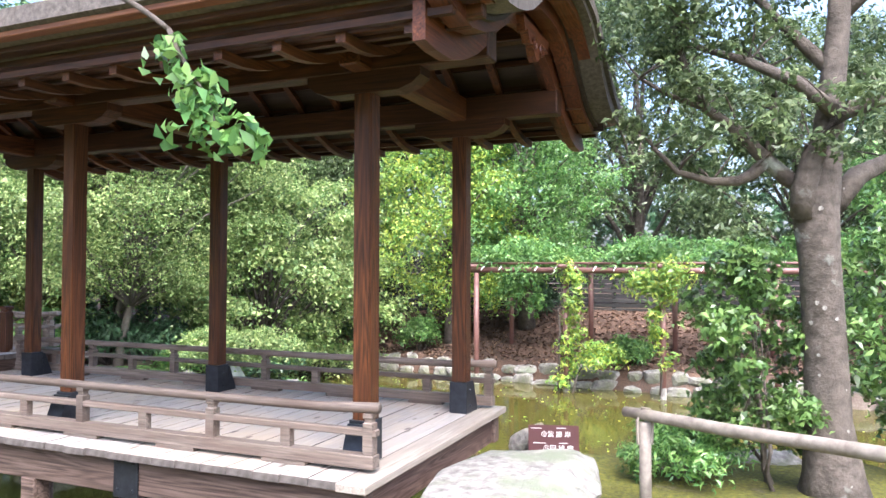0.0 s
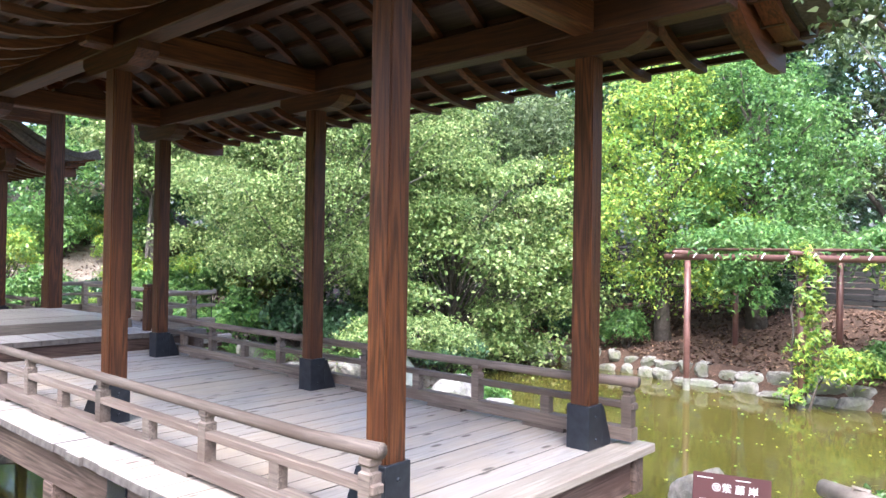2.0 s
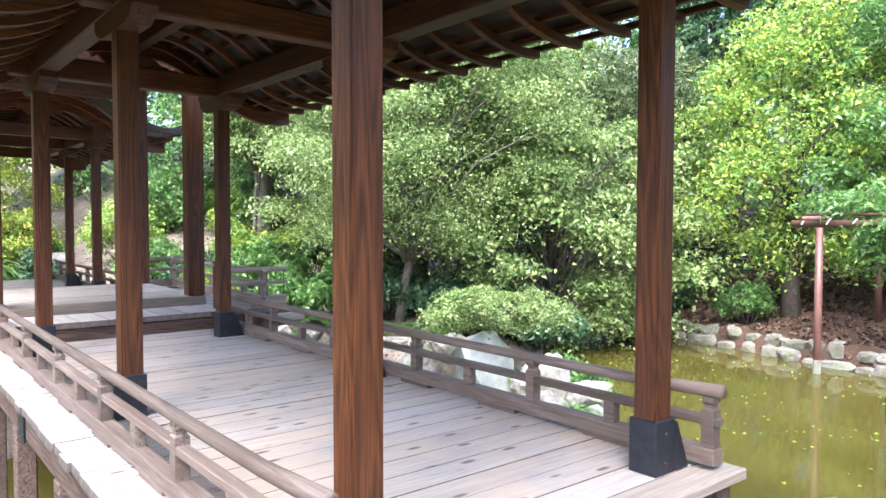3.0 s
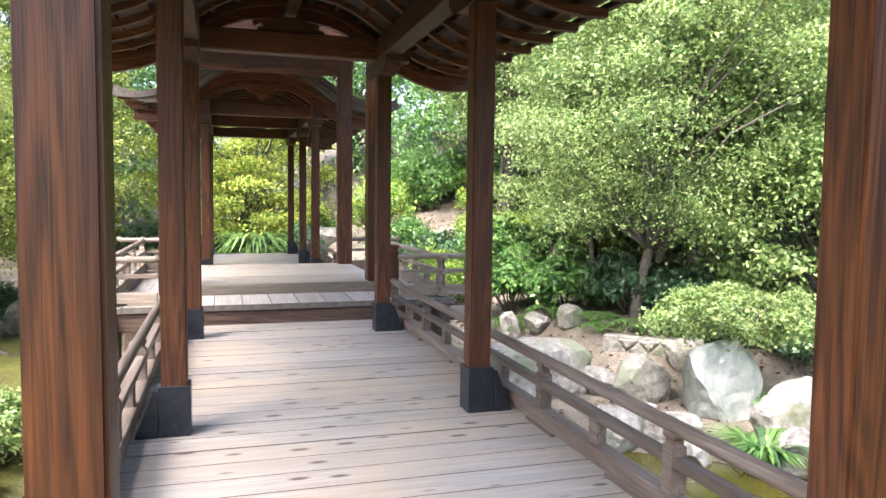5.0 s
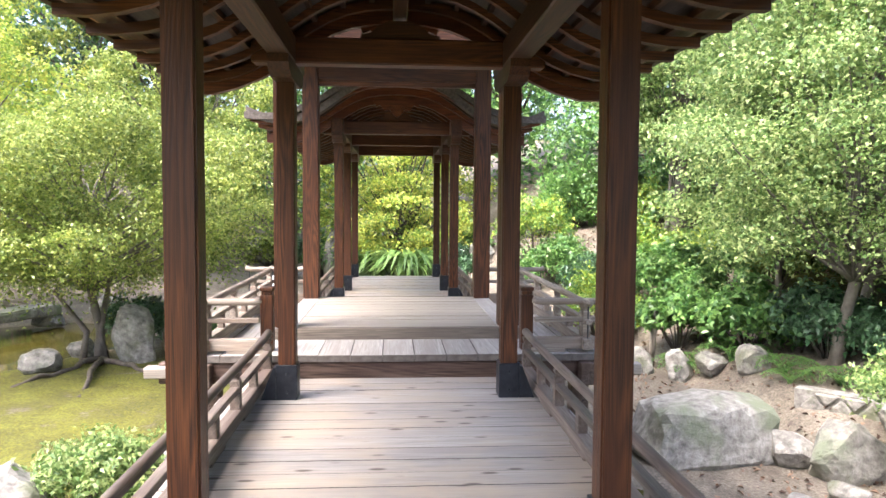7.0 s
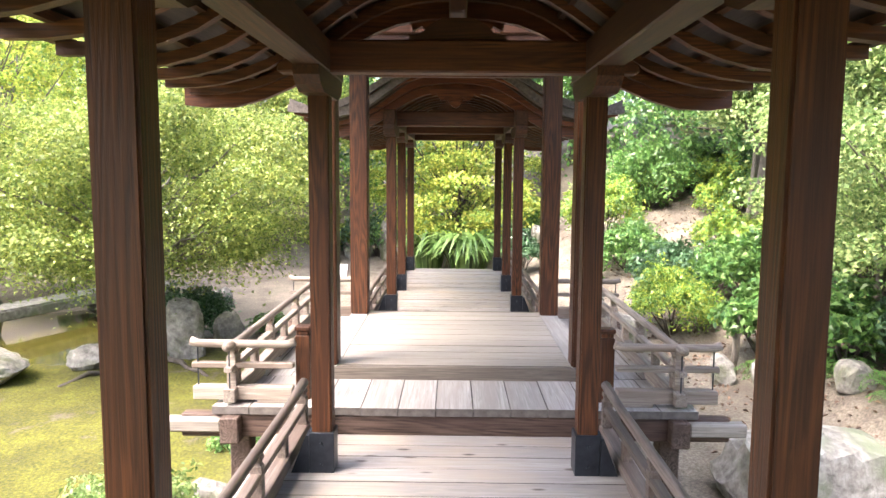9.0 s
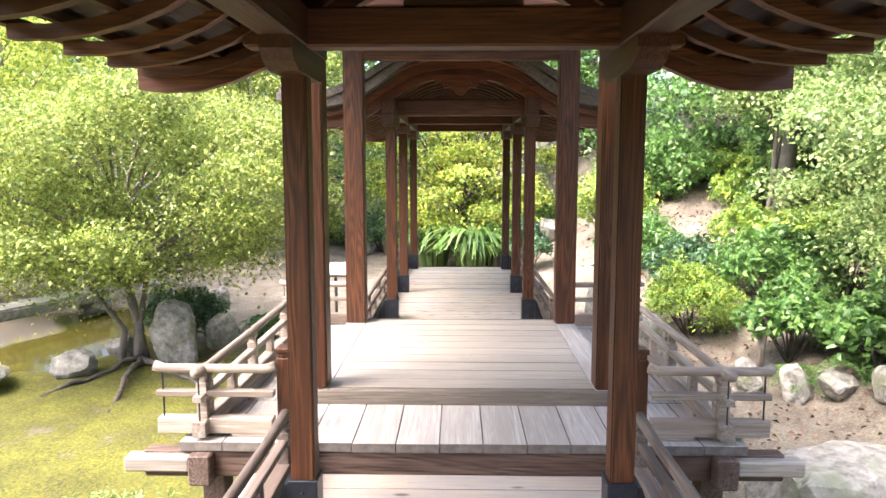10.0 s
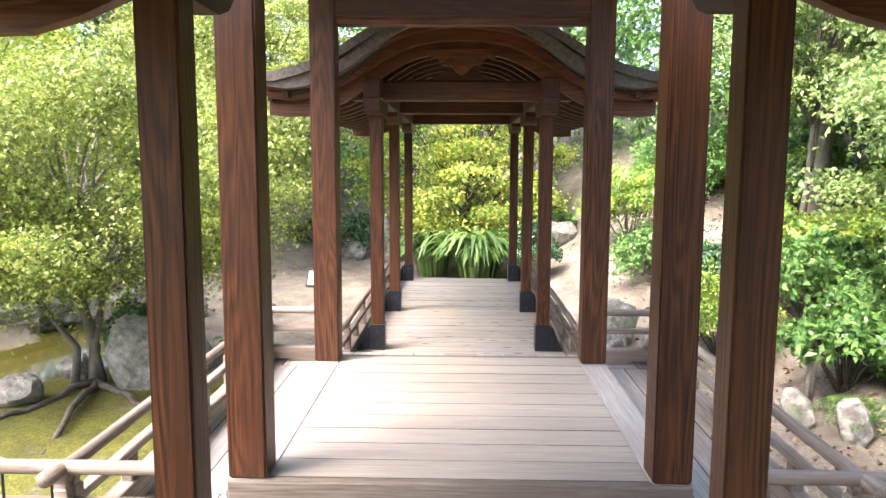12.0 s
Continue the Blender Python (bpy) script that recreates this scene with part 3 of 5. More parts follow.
def roof(name, x0, x1, ties, label):
    """The bow-backed roof: plates, ties, curved rafters, boards, bargeboards, bark edge and metal cover."""
    r = base(name, (x0 + x1) / 2, MID, 0, label, "roof")
    h = (x1 - x0) / 2
    cx = (x0 + x1) / 2
    for s in (-1, 1):
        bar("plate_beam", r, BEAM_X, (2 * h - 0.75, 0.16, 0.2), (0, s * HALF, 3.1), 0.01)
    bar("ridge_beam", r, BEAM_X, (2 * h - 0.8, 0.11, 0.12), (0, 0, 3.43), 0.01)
    for x in ties:
        bar("tie_beam", r, BEAM_Y, (0.15, 2 * HALF + 0.5, 0.195), (x - cx, 0, 3.1), 0.012)
        bm = bmesh.new()
        prof = [(-0.3, 0), (-0.3, 0.035), (-0.22, 0.05), (-0.17, 0.1), (-0.09, 0.14), (0.09, 0.14), (0.17, 0.1), (0.22, 0.05), (0.3, 0.035), (0.3, 0)]
        rows = [[bm.verts.new((xx, u, 3.195 + z)) for u, z in prof] for xx in (-0.035, 0.035)]
        bm.faces.new(rows[0])
        bm.faces.new(rows[1][::-1])
        for k in range(len(prof)):
            j = (k + 1) % len(prof)
            bm.faces.new((rows[0][k], rows[1][k], rows[1][j], rows[0][j]))
        ob = part("strut", bm, BEAM_Y, r, "carved cloud-shaped strut")
        ob.matrix_basis = pose(x - cx, 0, 0)
    bm = bmesh.new()
    sweep(bm, both(PROFILE), -0.03, 0.03, 0.0, 0.058)
    me = mesh_from("rafter", bm, BEAM_Y)
    count = round((2 * h - 1.0) / 0.41)
    for k in range(count + 1):
        ob = new("rafter", me)
        ob.parent = r
        ob.matrix_basis = pose(-h + 0.5 + k * (2 * h - 1.0) / count, 0, 0)
    for k in range(-8, 9):
        u = k * 0.225
        z = float(np.interp(abs(u), [p[0] for p in PROFILE], [p[1] for p in PROFILE]))
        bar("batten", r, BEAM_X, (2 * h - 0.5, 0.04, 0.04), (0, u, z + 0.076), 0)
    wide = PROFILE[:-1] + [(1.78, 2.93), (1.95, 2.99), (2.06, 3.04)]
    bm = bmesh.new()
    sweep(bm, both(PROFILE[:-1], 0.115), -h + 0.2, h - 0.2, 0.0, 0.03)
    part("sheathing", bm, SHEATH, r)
    bm = bmesh.new()
    sweep(bm, both([(u * 1.0, z) for u, z in wide], 0.15), -h + 0.03, h - 0.03, 0.0, 0.11)
    part("bark_cover", bm, SHINGLE, r, "layered bark edge", smooth=False)
    bm = bmesh.new()
    top = [(u, z) for u, z in PROFILE if u < 1.5]
    sweep(bm, both(top, 0.263), -h + 0.3, h - 0.3, 0.0, 0.03)
    part("metal_cover", bm, TILE_ROOF, r, "grey-blue sheet metal cover")
    bm = bmesh.new()
    sweep(bm, both(top, 0.295), -0.02, 0.02, 0.0, 0.03)
    me = mesh_from("rib", bm, TILE_ROOF)
    k = -h + 0.4
    while k < h - 0.35:
        ob = new("rib", me)
        ob.parent = r
        ob.matrix_basis = pose(k, 0, 0)
        k += 0.45
    for s in (-1, 1):
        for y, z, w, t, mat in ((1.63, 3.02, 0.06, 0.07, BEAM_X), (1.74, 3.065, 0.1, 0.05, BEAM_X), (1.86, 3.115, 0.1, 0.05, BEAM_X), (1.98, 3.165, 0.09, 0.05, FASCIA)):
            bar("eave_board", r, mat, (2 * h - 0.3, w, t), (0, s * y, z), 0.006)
    # bargeboards in three steps at both gables
    low = [(0, 3.42), (0.2, 3.412), (0.4, 3.378), (0.55, 3.32), (0.7, 3.235), (0.82, 3.155), (0.95, 3.06), (1.1, 2.97), (1.3, 2.885), (1.5, 2.83), (1.7, 2.825), (1.84, 2.84)]
    for e in (-1, 1):
        for d, lift, out, thick, mat, tall in ((0.42, 0.0, 1.0, 0.07, BARGE, 0.2), (0.3, 0.1, 1.05, 0.12, BARGE, 0.17), (0.16, 0.19, 1.1, 0.12, BARGE, 0.14), (0.06, 0.29, 1.13, 0.12, SHINGLE, 0.09)):
            bm = bmesh.new()
            sweep(bm, both([(u * out, z) for u, z in low], lift), -thick / 2, thick / 2, 0.0, tall)
            if 0 < lift < 0.25:
                for v in bm.verts:
                    end = min(1.0, abs(v.co.y) / (1.84 * out))
                    line_z = float(np.interp(abs(v.co.y) / out, [p[0] for p in low], [p[1] for p in low])) + lift
                    if v.co.z < line_z + 0.001:
                        v.co.z += 0.55 * tall * end ** 5
            ob = part("bargeboard", bm, mat, r)
            ob.matrix_basis = pose(e * (h - d), 0, 0)
        bm = bmesh.new()
        # the carved pendant under the peak
        prof = [(-0.34, 0.2), (-0.3, 0.1), (-0.24, 0.13), (-0.18, 0.05), (-0.1, 0.06), (-0.05, -0.01), (0, -0.04), (0.05, -0.01), (0.1, 0.06), (0.18, 0.05), (0.24, 0.13), (0.3, 0.1), (0.34, 0.2)]
        rows = [[bm.verts.new((xx, u, 3.25 + z)) for u, z in prof] for xx in (-0.03, 0.03)]
        bm.faces.new(rows[0])
        bm.faces.new(rows[1][::-1])
        for k in range(len(prof)):
            j = (k + 1) % len(prof)
            bm.faces.new((rows[0][k], rows[1][k], rows[1][j], rows[0][j]))
        ob = part("pendant", bm, BARGE, r, "carved scroll pendant")
        ob.matrix_basis = pose(e * (h - 0.36), 0, 0)
        for s in (-1, 1):
            bm = bmesh.new()
            pts = [(0, s * (0.09 + 0.055 * math.cos(t) * (1 - t / 14)), 3.31 + 0.055 * math.sin(t) * (1 - t / 14)) for t in (0.45 * q for q in range(22))]
            tube(bm, pts, [0.008] * len(pts), 5)
            ob = part("scroll", bm, BARGE, r)
            ob.matrix_basis = pose(e * (h - 0.32), 0, 0)
    return r


roof("gallery_roof", -7.62, -0.16, FRONT, "bow-backed bark and metal roof on dark curved rafters")
roof("gallery_roof", -17.4, -11.25, REAR, "bow-backed roof of the rear gallery with a carved gable")

# the higher roof over the dais
r = base("dais_roof", -9.38, MID, 0, "higher dark timber roof over the raised floor", "roof")
for x in DAIS_X:
    bar("cross_beam", r, BEAM_Y, (0.16, 2 * DAIS_HALF - 0.18, 0.3), (x + 9.38, 0, 3.66), 0.012)
    bar("lower_beam", r, BEAM_Y, (0.1, 2.0, 0.09), (x + 9.38, 0, 3.5), 0.008)
for s in (-1, 1):
    bar("plate_beam", r, BEAM_X, (3.5, 0.17, 0.26), (0, s * DAIS_HALF, 3.86), 0.012)
    bar("eave_board", r, FASCIA, (4.2, 0.1, 0.12), (0, s * 1.98, 4.06), 0.01)
prof = [(0, 4.9), (0.5, 4.72), (1.0, 4.35), (1.5, 4.12), (2.0, 4.05)]
bm = bmesh.new()
sweep(bm, both(prof), -2.0, 2.0, 0, 0.22)
part("cover", bm, SHINGLE, r)
bm = bmesh.new()
sweep(bm, both(prof, -0.12), -0.035, 0.035, 0, 0.12)
me = mesh_from("rafter", bm, BEAM_Y)
for k in range(11):
    ob = new("rafter", me)
    ob.parent = r
    ob.matrix_basis = pose(-1.9 + 0.38 * k, 0, 0)


# ---- railings ----
def round_rail(bm, a, b, radius, lift=0.0):
    n = 14
    pts, rad = [], []
    for k in range(n + 1):
        t = k / n
        p = Vector(a).lerp(Vector(b), t)
        p.z += lift * max(0.0, (abs(2 * t - 1) - 0.82) / 0.18) ** 2
        pts.append(p)
        rad.append(radius * (1 + 0.12 * max(0.0, (abs(2 * t - 1) - 0.85) / 0.15)))
    tube(bm, pts, rad, 12)


def railing(x, y, z, length, turn, tall, first, gap, mat, label, lift=0.02, rods=(1,), sill=0.11):
    """A low balustrade along its own x axis from 0 to length."""
    r = base("railing", x, y, z, label, "railing", "gallery railings")
    r.matrix_basis = pose(x, y, z, 0, 0, turn)
    inner = 0.05
    bm = bmesh.new()
    n = max(1, round((length - 2 * inner) / gap))
    box(bm, inner * 0.4, length - inner * 0.4, -0.045, 0.045, 0.028, sill)
    edges_off(bm, 0.005)
    part("sill", bm, mat, r)
    k = 0.12
    while k < length - 0.1:
        bar("sill_foot", r, mat, (0.34, 0.08, 0.03), (min(k, length - 0.2), 0, 0.015), 0.004)
        k += 0.9
    bar("middle_rail", r, mat, (length - 0.02, 0.062, 0.042), (length / 2, 0, tall * 0.6), 0.006)
    bm = bmesh.new()
    round_rail(bm, (0, 0, tall - 0.03), (length, 0, tall - 0.03), 0.031, lift)
    part("top_rail", bm, mat, r, smooth=True)
    k, full = first, True
    while k < length - 0.06:
        if full:
            bm = bmesh.new()
            tube(bm, [(k, 0, zz) for zz in (sill - 0.004, tall * 0.74, tall * 0.76, tall * 0.8, tall * 0.83, tall - 0.045)], [0.047, 0.047, 0.034, 0.034, 0.047, 0.044], 4)
            for v in bm.verts:
                dx, dy = v.co.x - k, v.co.y
                v.co.x, v.co.y = k + (dx - dy) * 0.7071, (dx + dy) * 0.7071
            part("baluster", bm, mat, r)
        else:
            bar("block", r, mat, (0.075, 0.058, tall * 0.6 - sill), (k, 0, (sill + tall * 0.6 - 0.02) / 2), 0.005)
        full = not full
        k += gap / 2
    for e in rods:
        bm = bmesh.new()
        xx = length - 0.05 if e > 0 else 0.05
        tube(bm, [(xx, 0.0, sill * 0.6), (xx, 0.0, tall - 0.05)], [0.006, 0.006], 6)
        part("iron_rod", bm, IRON, r)
    return r


for s in (-1, 1):
    y = MID + s * 1.105
    railing(-7.38, y, DECK, 6.2, 0, 0.41, 0.06, 1.215, GREY_X, "low weathered timber balustrade with a round top rail")
    railing(-16.55, y, DECK, 5.4, 0, 0.41, 0.55, 1.115, GREY_X, "low weathered timber balustrade of the rear gallery")
    yy = MID + s * 1.675
    railing(-10.95, yy, STEP, 3.55, 0, 0.465, 0.17, 1.06, PALE_RAIL, "pale weathered side balustrade with crossing rail ends", rods=(1, -1), sill=0.13)
    for x in (-7.54, -10.82):
        if s < 0:
            railing(x, MID - 1.2, STEP, 0.79, -90, 0.48, 0.48, 3, PALE_RAIL, "short pale balustrade beside the steps", rods=(1,), sill=0.13)
        else:
            railing(x, MID + 1.2, STEP, 0.79, 90, 0.48, 0.48, 3, PALE_RAIL, "short pale balustrade beside the steps", rods=(1,), sill=0.13)

# ---- garden ----
def rock(x, y, sx, sy, sz, seed, mat, label="rough garden stone set in the bank", turn=0.0, sink=0.15, name="garden_rock", group="garden rocks", z=None, blocky=0.5, lean=0.0):
    rng = random.Random(seed)
    bm = bmesh.new()
    bmesh.ops.create_icosphere(bm, subdivisions=4, radius=1.0)
    off = Vector((rng.uniform(-50, 50), rng.uniform(-50, 50), rng.uniform(-50, 50)))
    planes = [(Vector((rng.uniform(-1, 1), rng.uniform(-1, 1), rng.uniform(-0.6, 1))).normalized(), rng.uniform(0.5, 0.82)) for k in range(13)]
    for v in bm.verts:
        p = v.co.copy()
        for nrm, d in planes:
            e = p.dot(nrm) - d
            if e > 0:
                p -= nrm * e * 0.97
        f = 1 + 0.16 * noise.noise(p * 1.6 + off) + 0.08 * noise.noise(p * 4.5 + off) + 0.035 * noise.noise(p * 12 + off)
        p *= f
        m = max(abs(p.x), abs(p.y), abs(p.z))
        p = p.lerp(p / max(m, 0.3) * 0.85, blocky * 0.4)
        v.co = (p.x * sx, p.y * sy, p.z * sz)
    ob = part(name, bm, mat, None, label, smooth=False)
    zz = ground_at(x, y) if z is None else z
    ob.matrix_basis = pose(x, y, zz + sz * (0.75 - sink), 0, lean, turn)
    return tagged(ob, "", "rock", group)


def leaves_mesh(name, pos, nrm, size, aspect, mat, seed):
    """Many single leaves, each a small pointed blade."""
    rng = np.random.default_rng(seed)
    n = len(pos)
    nrm = nrm / np.linalg.norm(nrm, axis=1, keepdims=True)
    t = np.cross(nrm, rng.normal(size=(n, 3)))
    t /= np.linalg.norm(t, axis=1, keepdims=True) + 1e-9
    b = np.cross(nrm, t)
    s = (size * rng.uniform(0.65, 1.3, n))[:, None]
    droop = nrm * s * 0.18
    verts = np.stack([pos - t * s * 0.5, pos + b * s * aspect * 0.5 + droop, pos + t * s * 0.5 - droop, pos - b * s * aspect * 0.5 + droop], 1).reshape(-1, 3)
    me = bpy.data.meshes.new(name)
    me.vertices.add(4 * n)
    me.vertices.foreach_set("co", verts.ravel())
    me.loops.add(4 * n)
    me.loops.foreach_set("vertex_index", np.arange(4 * n, dtype=np.int32))
    me.polygons.add(n)
    me.polygons.foreach_set("loop_start", np.arange(0, 4 * n, 4, dtype=np.int32))
    me.polygons.foreach_set("loop_total", np.full(n, 4, dtype=np.int32))
    me.update()
    me.materials.append(mat)
    return me


def cloud(blobs, n, seed, up=0.6, shell=0.55, sprig=10):
    """Leaf places and facings over blobs (x, y, z, radius, flatness); the leaves sit on small twigs of about sprig leaves."""
    rng = np.random.default_rng(seed)
    bl = np.array(blobs, float)
    wgt = bl[:, 3] ** 2
    m = max(1, n // sprig)
    k = rng.choice(len(bl), m, p=wgt / wgt.sum())
    d = rng.normal(size=(m, 3))
    d /= np.linalg.norm(d, axis=1, keepdims=True)
    rad = bl[k, 3] * (shell + (1 - shell) * rng.random(m)) * (1 + 0.16 * rng.normal(size=m))
    off = d * rad[:, None]
    off[:, 2] *= bl[k, 4]
    nrm = d * (1 - up) + np.array([0, 0, 1.0]) * up + rng.normal(size=(m, 3)) * 0.3
    mid = np.repeat(bl[k, :3] + off, sprig, 0)
    nrm = np.repeat(nrm, sprig, 0)
    unit = nrm / np.linalg.norm(nrm, axis=1, keepdims=True)
    reach = np.repeat(np.clip(0.2 * bl[k, 3], 0.02, 0.15), sprig)
    spread = rng.normal(size=(m * sprig, 3)) * reach[:, None]
    spread -= unit * (spread * unit).sum(1, keepdims=True) * 0.75
    spread[:, 2] -= (spread ** 2).sum(1) / (reach * 5)
    return mid + spread, nrm + rng.normal(size=(m * sprig, 3)) * 0.42


def limb(bm, a, b, r0, r1, rng, sag=0.1, seg=6, sides=7):
    a, b = Vector(a), Vector(b)
    d = (b - a).length
    pts, rad = [], []
    w1, w2 = rng.uniform(-1, 1), rng.uniform(-1, 1)
    for k in range(seg + 1):
        t = k / seg
        p = a.lerp(b, t)
        p += Vector((w1, w2, 0.5)) * sag * d * math.sin(math.pi * t)
        p += Vector((rng.uniform(-1, 1), rng.uniform(-1, 1), rng.uniform(-1, 1))) * 0.02 * d * (0 < k < seg)
        pts.append(p)
        rad.append(r0 + (r1 - r0) * t)
    tube(bm, pts, rad, sides)


def tree(x, y, height, spread, seed, leaf, label, bark=None, count=22000, size=0.09, aspect=0.55, layers=False, stems=1, trunk=0.12, low=0.3, lean=(0, 0), name="tree", blob=0.34, blobs_n=26, group="garden trees", up=0.55):
    """A trunk with limbs that end in clumps of leaves, with gaps between the clumps."""
    rng = random.Random(seed)
    z0 = ground_at(x, y)
    t = base(name, x, y, z0 - 0.05, label, "tree", group)
    bm = bmesh.new()
    blobs = []
    fork = Vector((lean[0] * 0.5, lean[1] * 0.5, height * low))
    for k in range(stems):
        a = (0.12 * k * math.cos(k * 2.4), 0.12 * k * math.sin(k * 2.4), -0.1)
        top = Vector((lean[0] + rng.uniform(-0.2, 0.2) * spread * (k > 0), lean[1] + rng.uniform(-0.2, 0.2) * spread * (k > 0), height * 0.8))
        pts = [Vector(a), Vector(a).lerp(fork, 0.5) + Vector((rng.uniform(-0.06, 0.06), rng.uniform(-0.06, 0.06), 0)), fork + Vector((a[0] * 2, a[1] * 2, 0)), fork.lerp(top, 0.5) + Vector((rng.uniform(-0.1, 0.1), rng.uniform(-0.1, 0.1), 0)) * spread, top]
        sc = 1 if k == 0 else 0.7
        tube(bm, pts, [trunk * 1.35 * sc, trunk * sc, trunk * 0.85 * sc, trunk * 0.45 * sc, trunk * 0.12 * sc], 9)
    for k in range(blobs_n):
        ang = k * 2.4 + rng.uniform(-0.4, 0.4)
        f = (k + 0.5) / blobs_n
        if layers:
            zz = height * (low + 0.08 + (0.92 - low) * f)
            rr = spread * (0.25 + 0.75 * math.sin(math.pi * (0.18 + 0.72 * (1 - f)))) * rng.uniform(0.3, 1.05)
            flat = rng.uniform(0.18, 0.42)
        else:
            zz = height * (low + (1 - low) * f)
            rr = spread * math.sqrt(max(0.02, 1 - ((f - 0.38) / 0.66) ** 2)) * rng.uniform(0.35, 0.95)
            flat = rng.uniform(0.55, 0.85)
        c = Vector((lean[0] + rr * math.cos(ang), lean[1] + rr * math.sin(ang), zz))
        br = spread * blob * rng.uniform(0.65, 1.25)
        blobs.append((c.x, c.y, c.z, br, flat))
        if k % 2 == 0 or layers:
            root = fork.lerp(Vector((lean[0], lean[1], height * 0.8)), max(0.0, f - 0.25) * rng.uniform(0.5, 0.9))
            lb = bmesh.new()
            limb(lb, root, c, trunk * rng.uniform(0.28, 0.5), trunk * 0.06, rng, 0.08, 5, 5)
            part("limb", lb, bark or BARK, t, smooth=True)
    part("trunk", bm, bark or BARK, t, smooth=True)
    pos, nrm = cloud(blobs, count, seed, up if not layers else 0.6, 0.2 if layers else 0.5)
    ob = new("crown", leaves_mesh("crown", pos, nrm, size, aspect, leaf, seed))
    ob.parent = t
    return t


def shrub(x, y, w, h, seed, leaf, label, count=5000, size=0.06, aspect=0.5, name="shrub", up=0.5, z=None):
    rng = random.Random(seed)
    z0 = ground_at(x, y) if z is None else z
    t = base(name, x, y, z0 - 0.03, label, "shrub", "garden shrubs")
    bm = bmesh.new()
    blobs = []
    for k in range(13):
        a, rr = k * 2.4, w * math.sqrt((k + 0.3) / 13) * 0.75
        c = (rr * math.cos(a), rr * math.sin(a), h * (0.16 + 0.66 * (1 - (rr / w) ** 2)) * rng.uniform(0.8, 1.1))
        blobs.append((*c, w * rng.uniform(0.28, 0.45), rng.uniform(0.6, 0.9) * min(1.2, h / w)))
        limb(bm, (0.05 * math.cos(a), 0.05 * math.sin(a), 0), c, 0.014, 0.004, rng, 0.1, 4, 5)
    part("stem", bm, BARK, t, smooth=True)
    pos, nrm = cloud(blobs, count, seed, up, 0.4)
    ob = new("foliage", leaves_mesh("foliage", pos, nrm, size, aspect, leaf, seed))
    ob.parent = t
    return t


def blades(x, y, w, h, seed, leaf, label, count=160, width=0.05, name="clump", arch=0.8, z=None, seg=5):
    """Arching strap leaves or fronds from one root."""
    rng = random.Random(seed)
    z0 = ground_at(x, y) if z is None else z
    verts, faces = [], []
    for k in range(count):
        a = rng.uniform(0, 2 * math.pi)
        r0, ln = rng.uniform(0, 0.35) * w, rng.uniform(0.6, 1.1)
        dx, dy = math.cos(a), math.sin(a)
        first = len(verts)
        for j in range(seg + 1):
            t = j / seg
            out = r0 + w * ln * t * (0.35 + 0.65 * t)
            up = h * ln * (1.9 * t - 1.25 * arch * t * t)
            wd = width * math.sin(math.pi * (0.12 + 0.86 * t)) * 0.5
            for s in (-1, 1):
                verts.append((dx * out - dy * wd * s, dy * out + dx * wd * s, max(0.0, up) + wd * 0.4))
        for j in range(seg):
            q = first + 2 * j
            faces.append((q, q + 1, q + 3, q + 2))
    me = bpy.data.meshes.new(name)
    me.from_pydata(verts, [], faces)
    me.materials.append(leaf)
    ob = new(name, me)
    ob.matrix_basis = pose(x, y, z0 - 0.01)
    return tagged(ob, label, "plant", "garden plants")


def fern(x, y, size, seed, label="bright green fern growing between stones", z=None):
    rng = random.Random(seed)
    z0 = ground_at(x, y) if z is None else z
    pos, nrm = [], []
    for k in range(9):
        a = k * 2 * math.pi / 9 + rng.uniform(-0.3, 0.3)
        for j in range(26):
            t = j / 25
            out, up = size * t, size * (1.3 * t - 1.15 * t * t)
            wd = 0.26 * size * math.sin(math.pi * (0.1 + 0.85 * t))
            for s in (-1, 1):
                for q in (0.35, 0.8):
                    pos.append((math.cos(a) * out - math.sin(a) * wd * s * q, math.sin(a) * out + math.cos(a) * wd * s * q, up - 0.1 * q * wd))
                    nrm.append((-math.cos(a) * t * 0.5, -math.sin(a) * t * 0.5, 1.0))
    ob = new("fern", leaves_mesh("fern", np.array(pos), np.array(nrm) + np.random.default_rng(seed).normal(size=(len(pos), 3)) * 0.12, size * 0.13, 0.3, LEAF_BRIGHT, seed))
    ob.matrix_basis = pose(x, y, z0)
    return tagged(ob, label, "fern", "garden ferns")


# stepping stone at the deck's end and the near bank
rock(-0.62, 4.6, 0.62, 1.3, 0.26, 11, PALE_STONE, "large pale flat stepping stone at the deck's end", 4, 0.3, "stepping_stone", "stepping stones", z=0.05, blocky=0.9)
rock(-1.05, 6.75, 0.28, 0.26, 0.3, 12, STONE, "dark boulder at the pond's edge beside the deck", 20, z=-0.25)
rock(0.9, 6.75, 0.5, 0.3, 0.16, 14, STONE, z=-0.1)

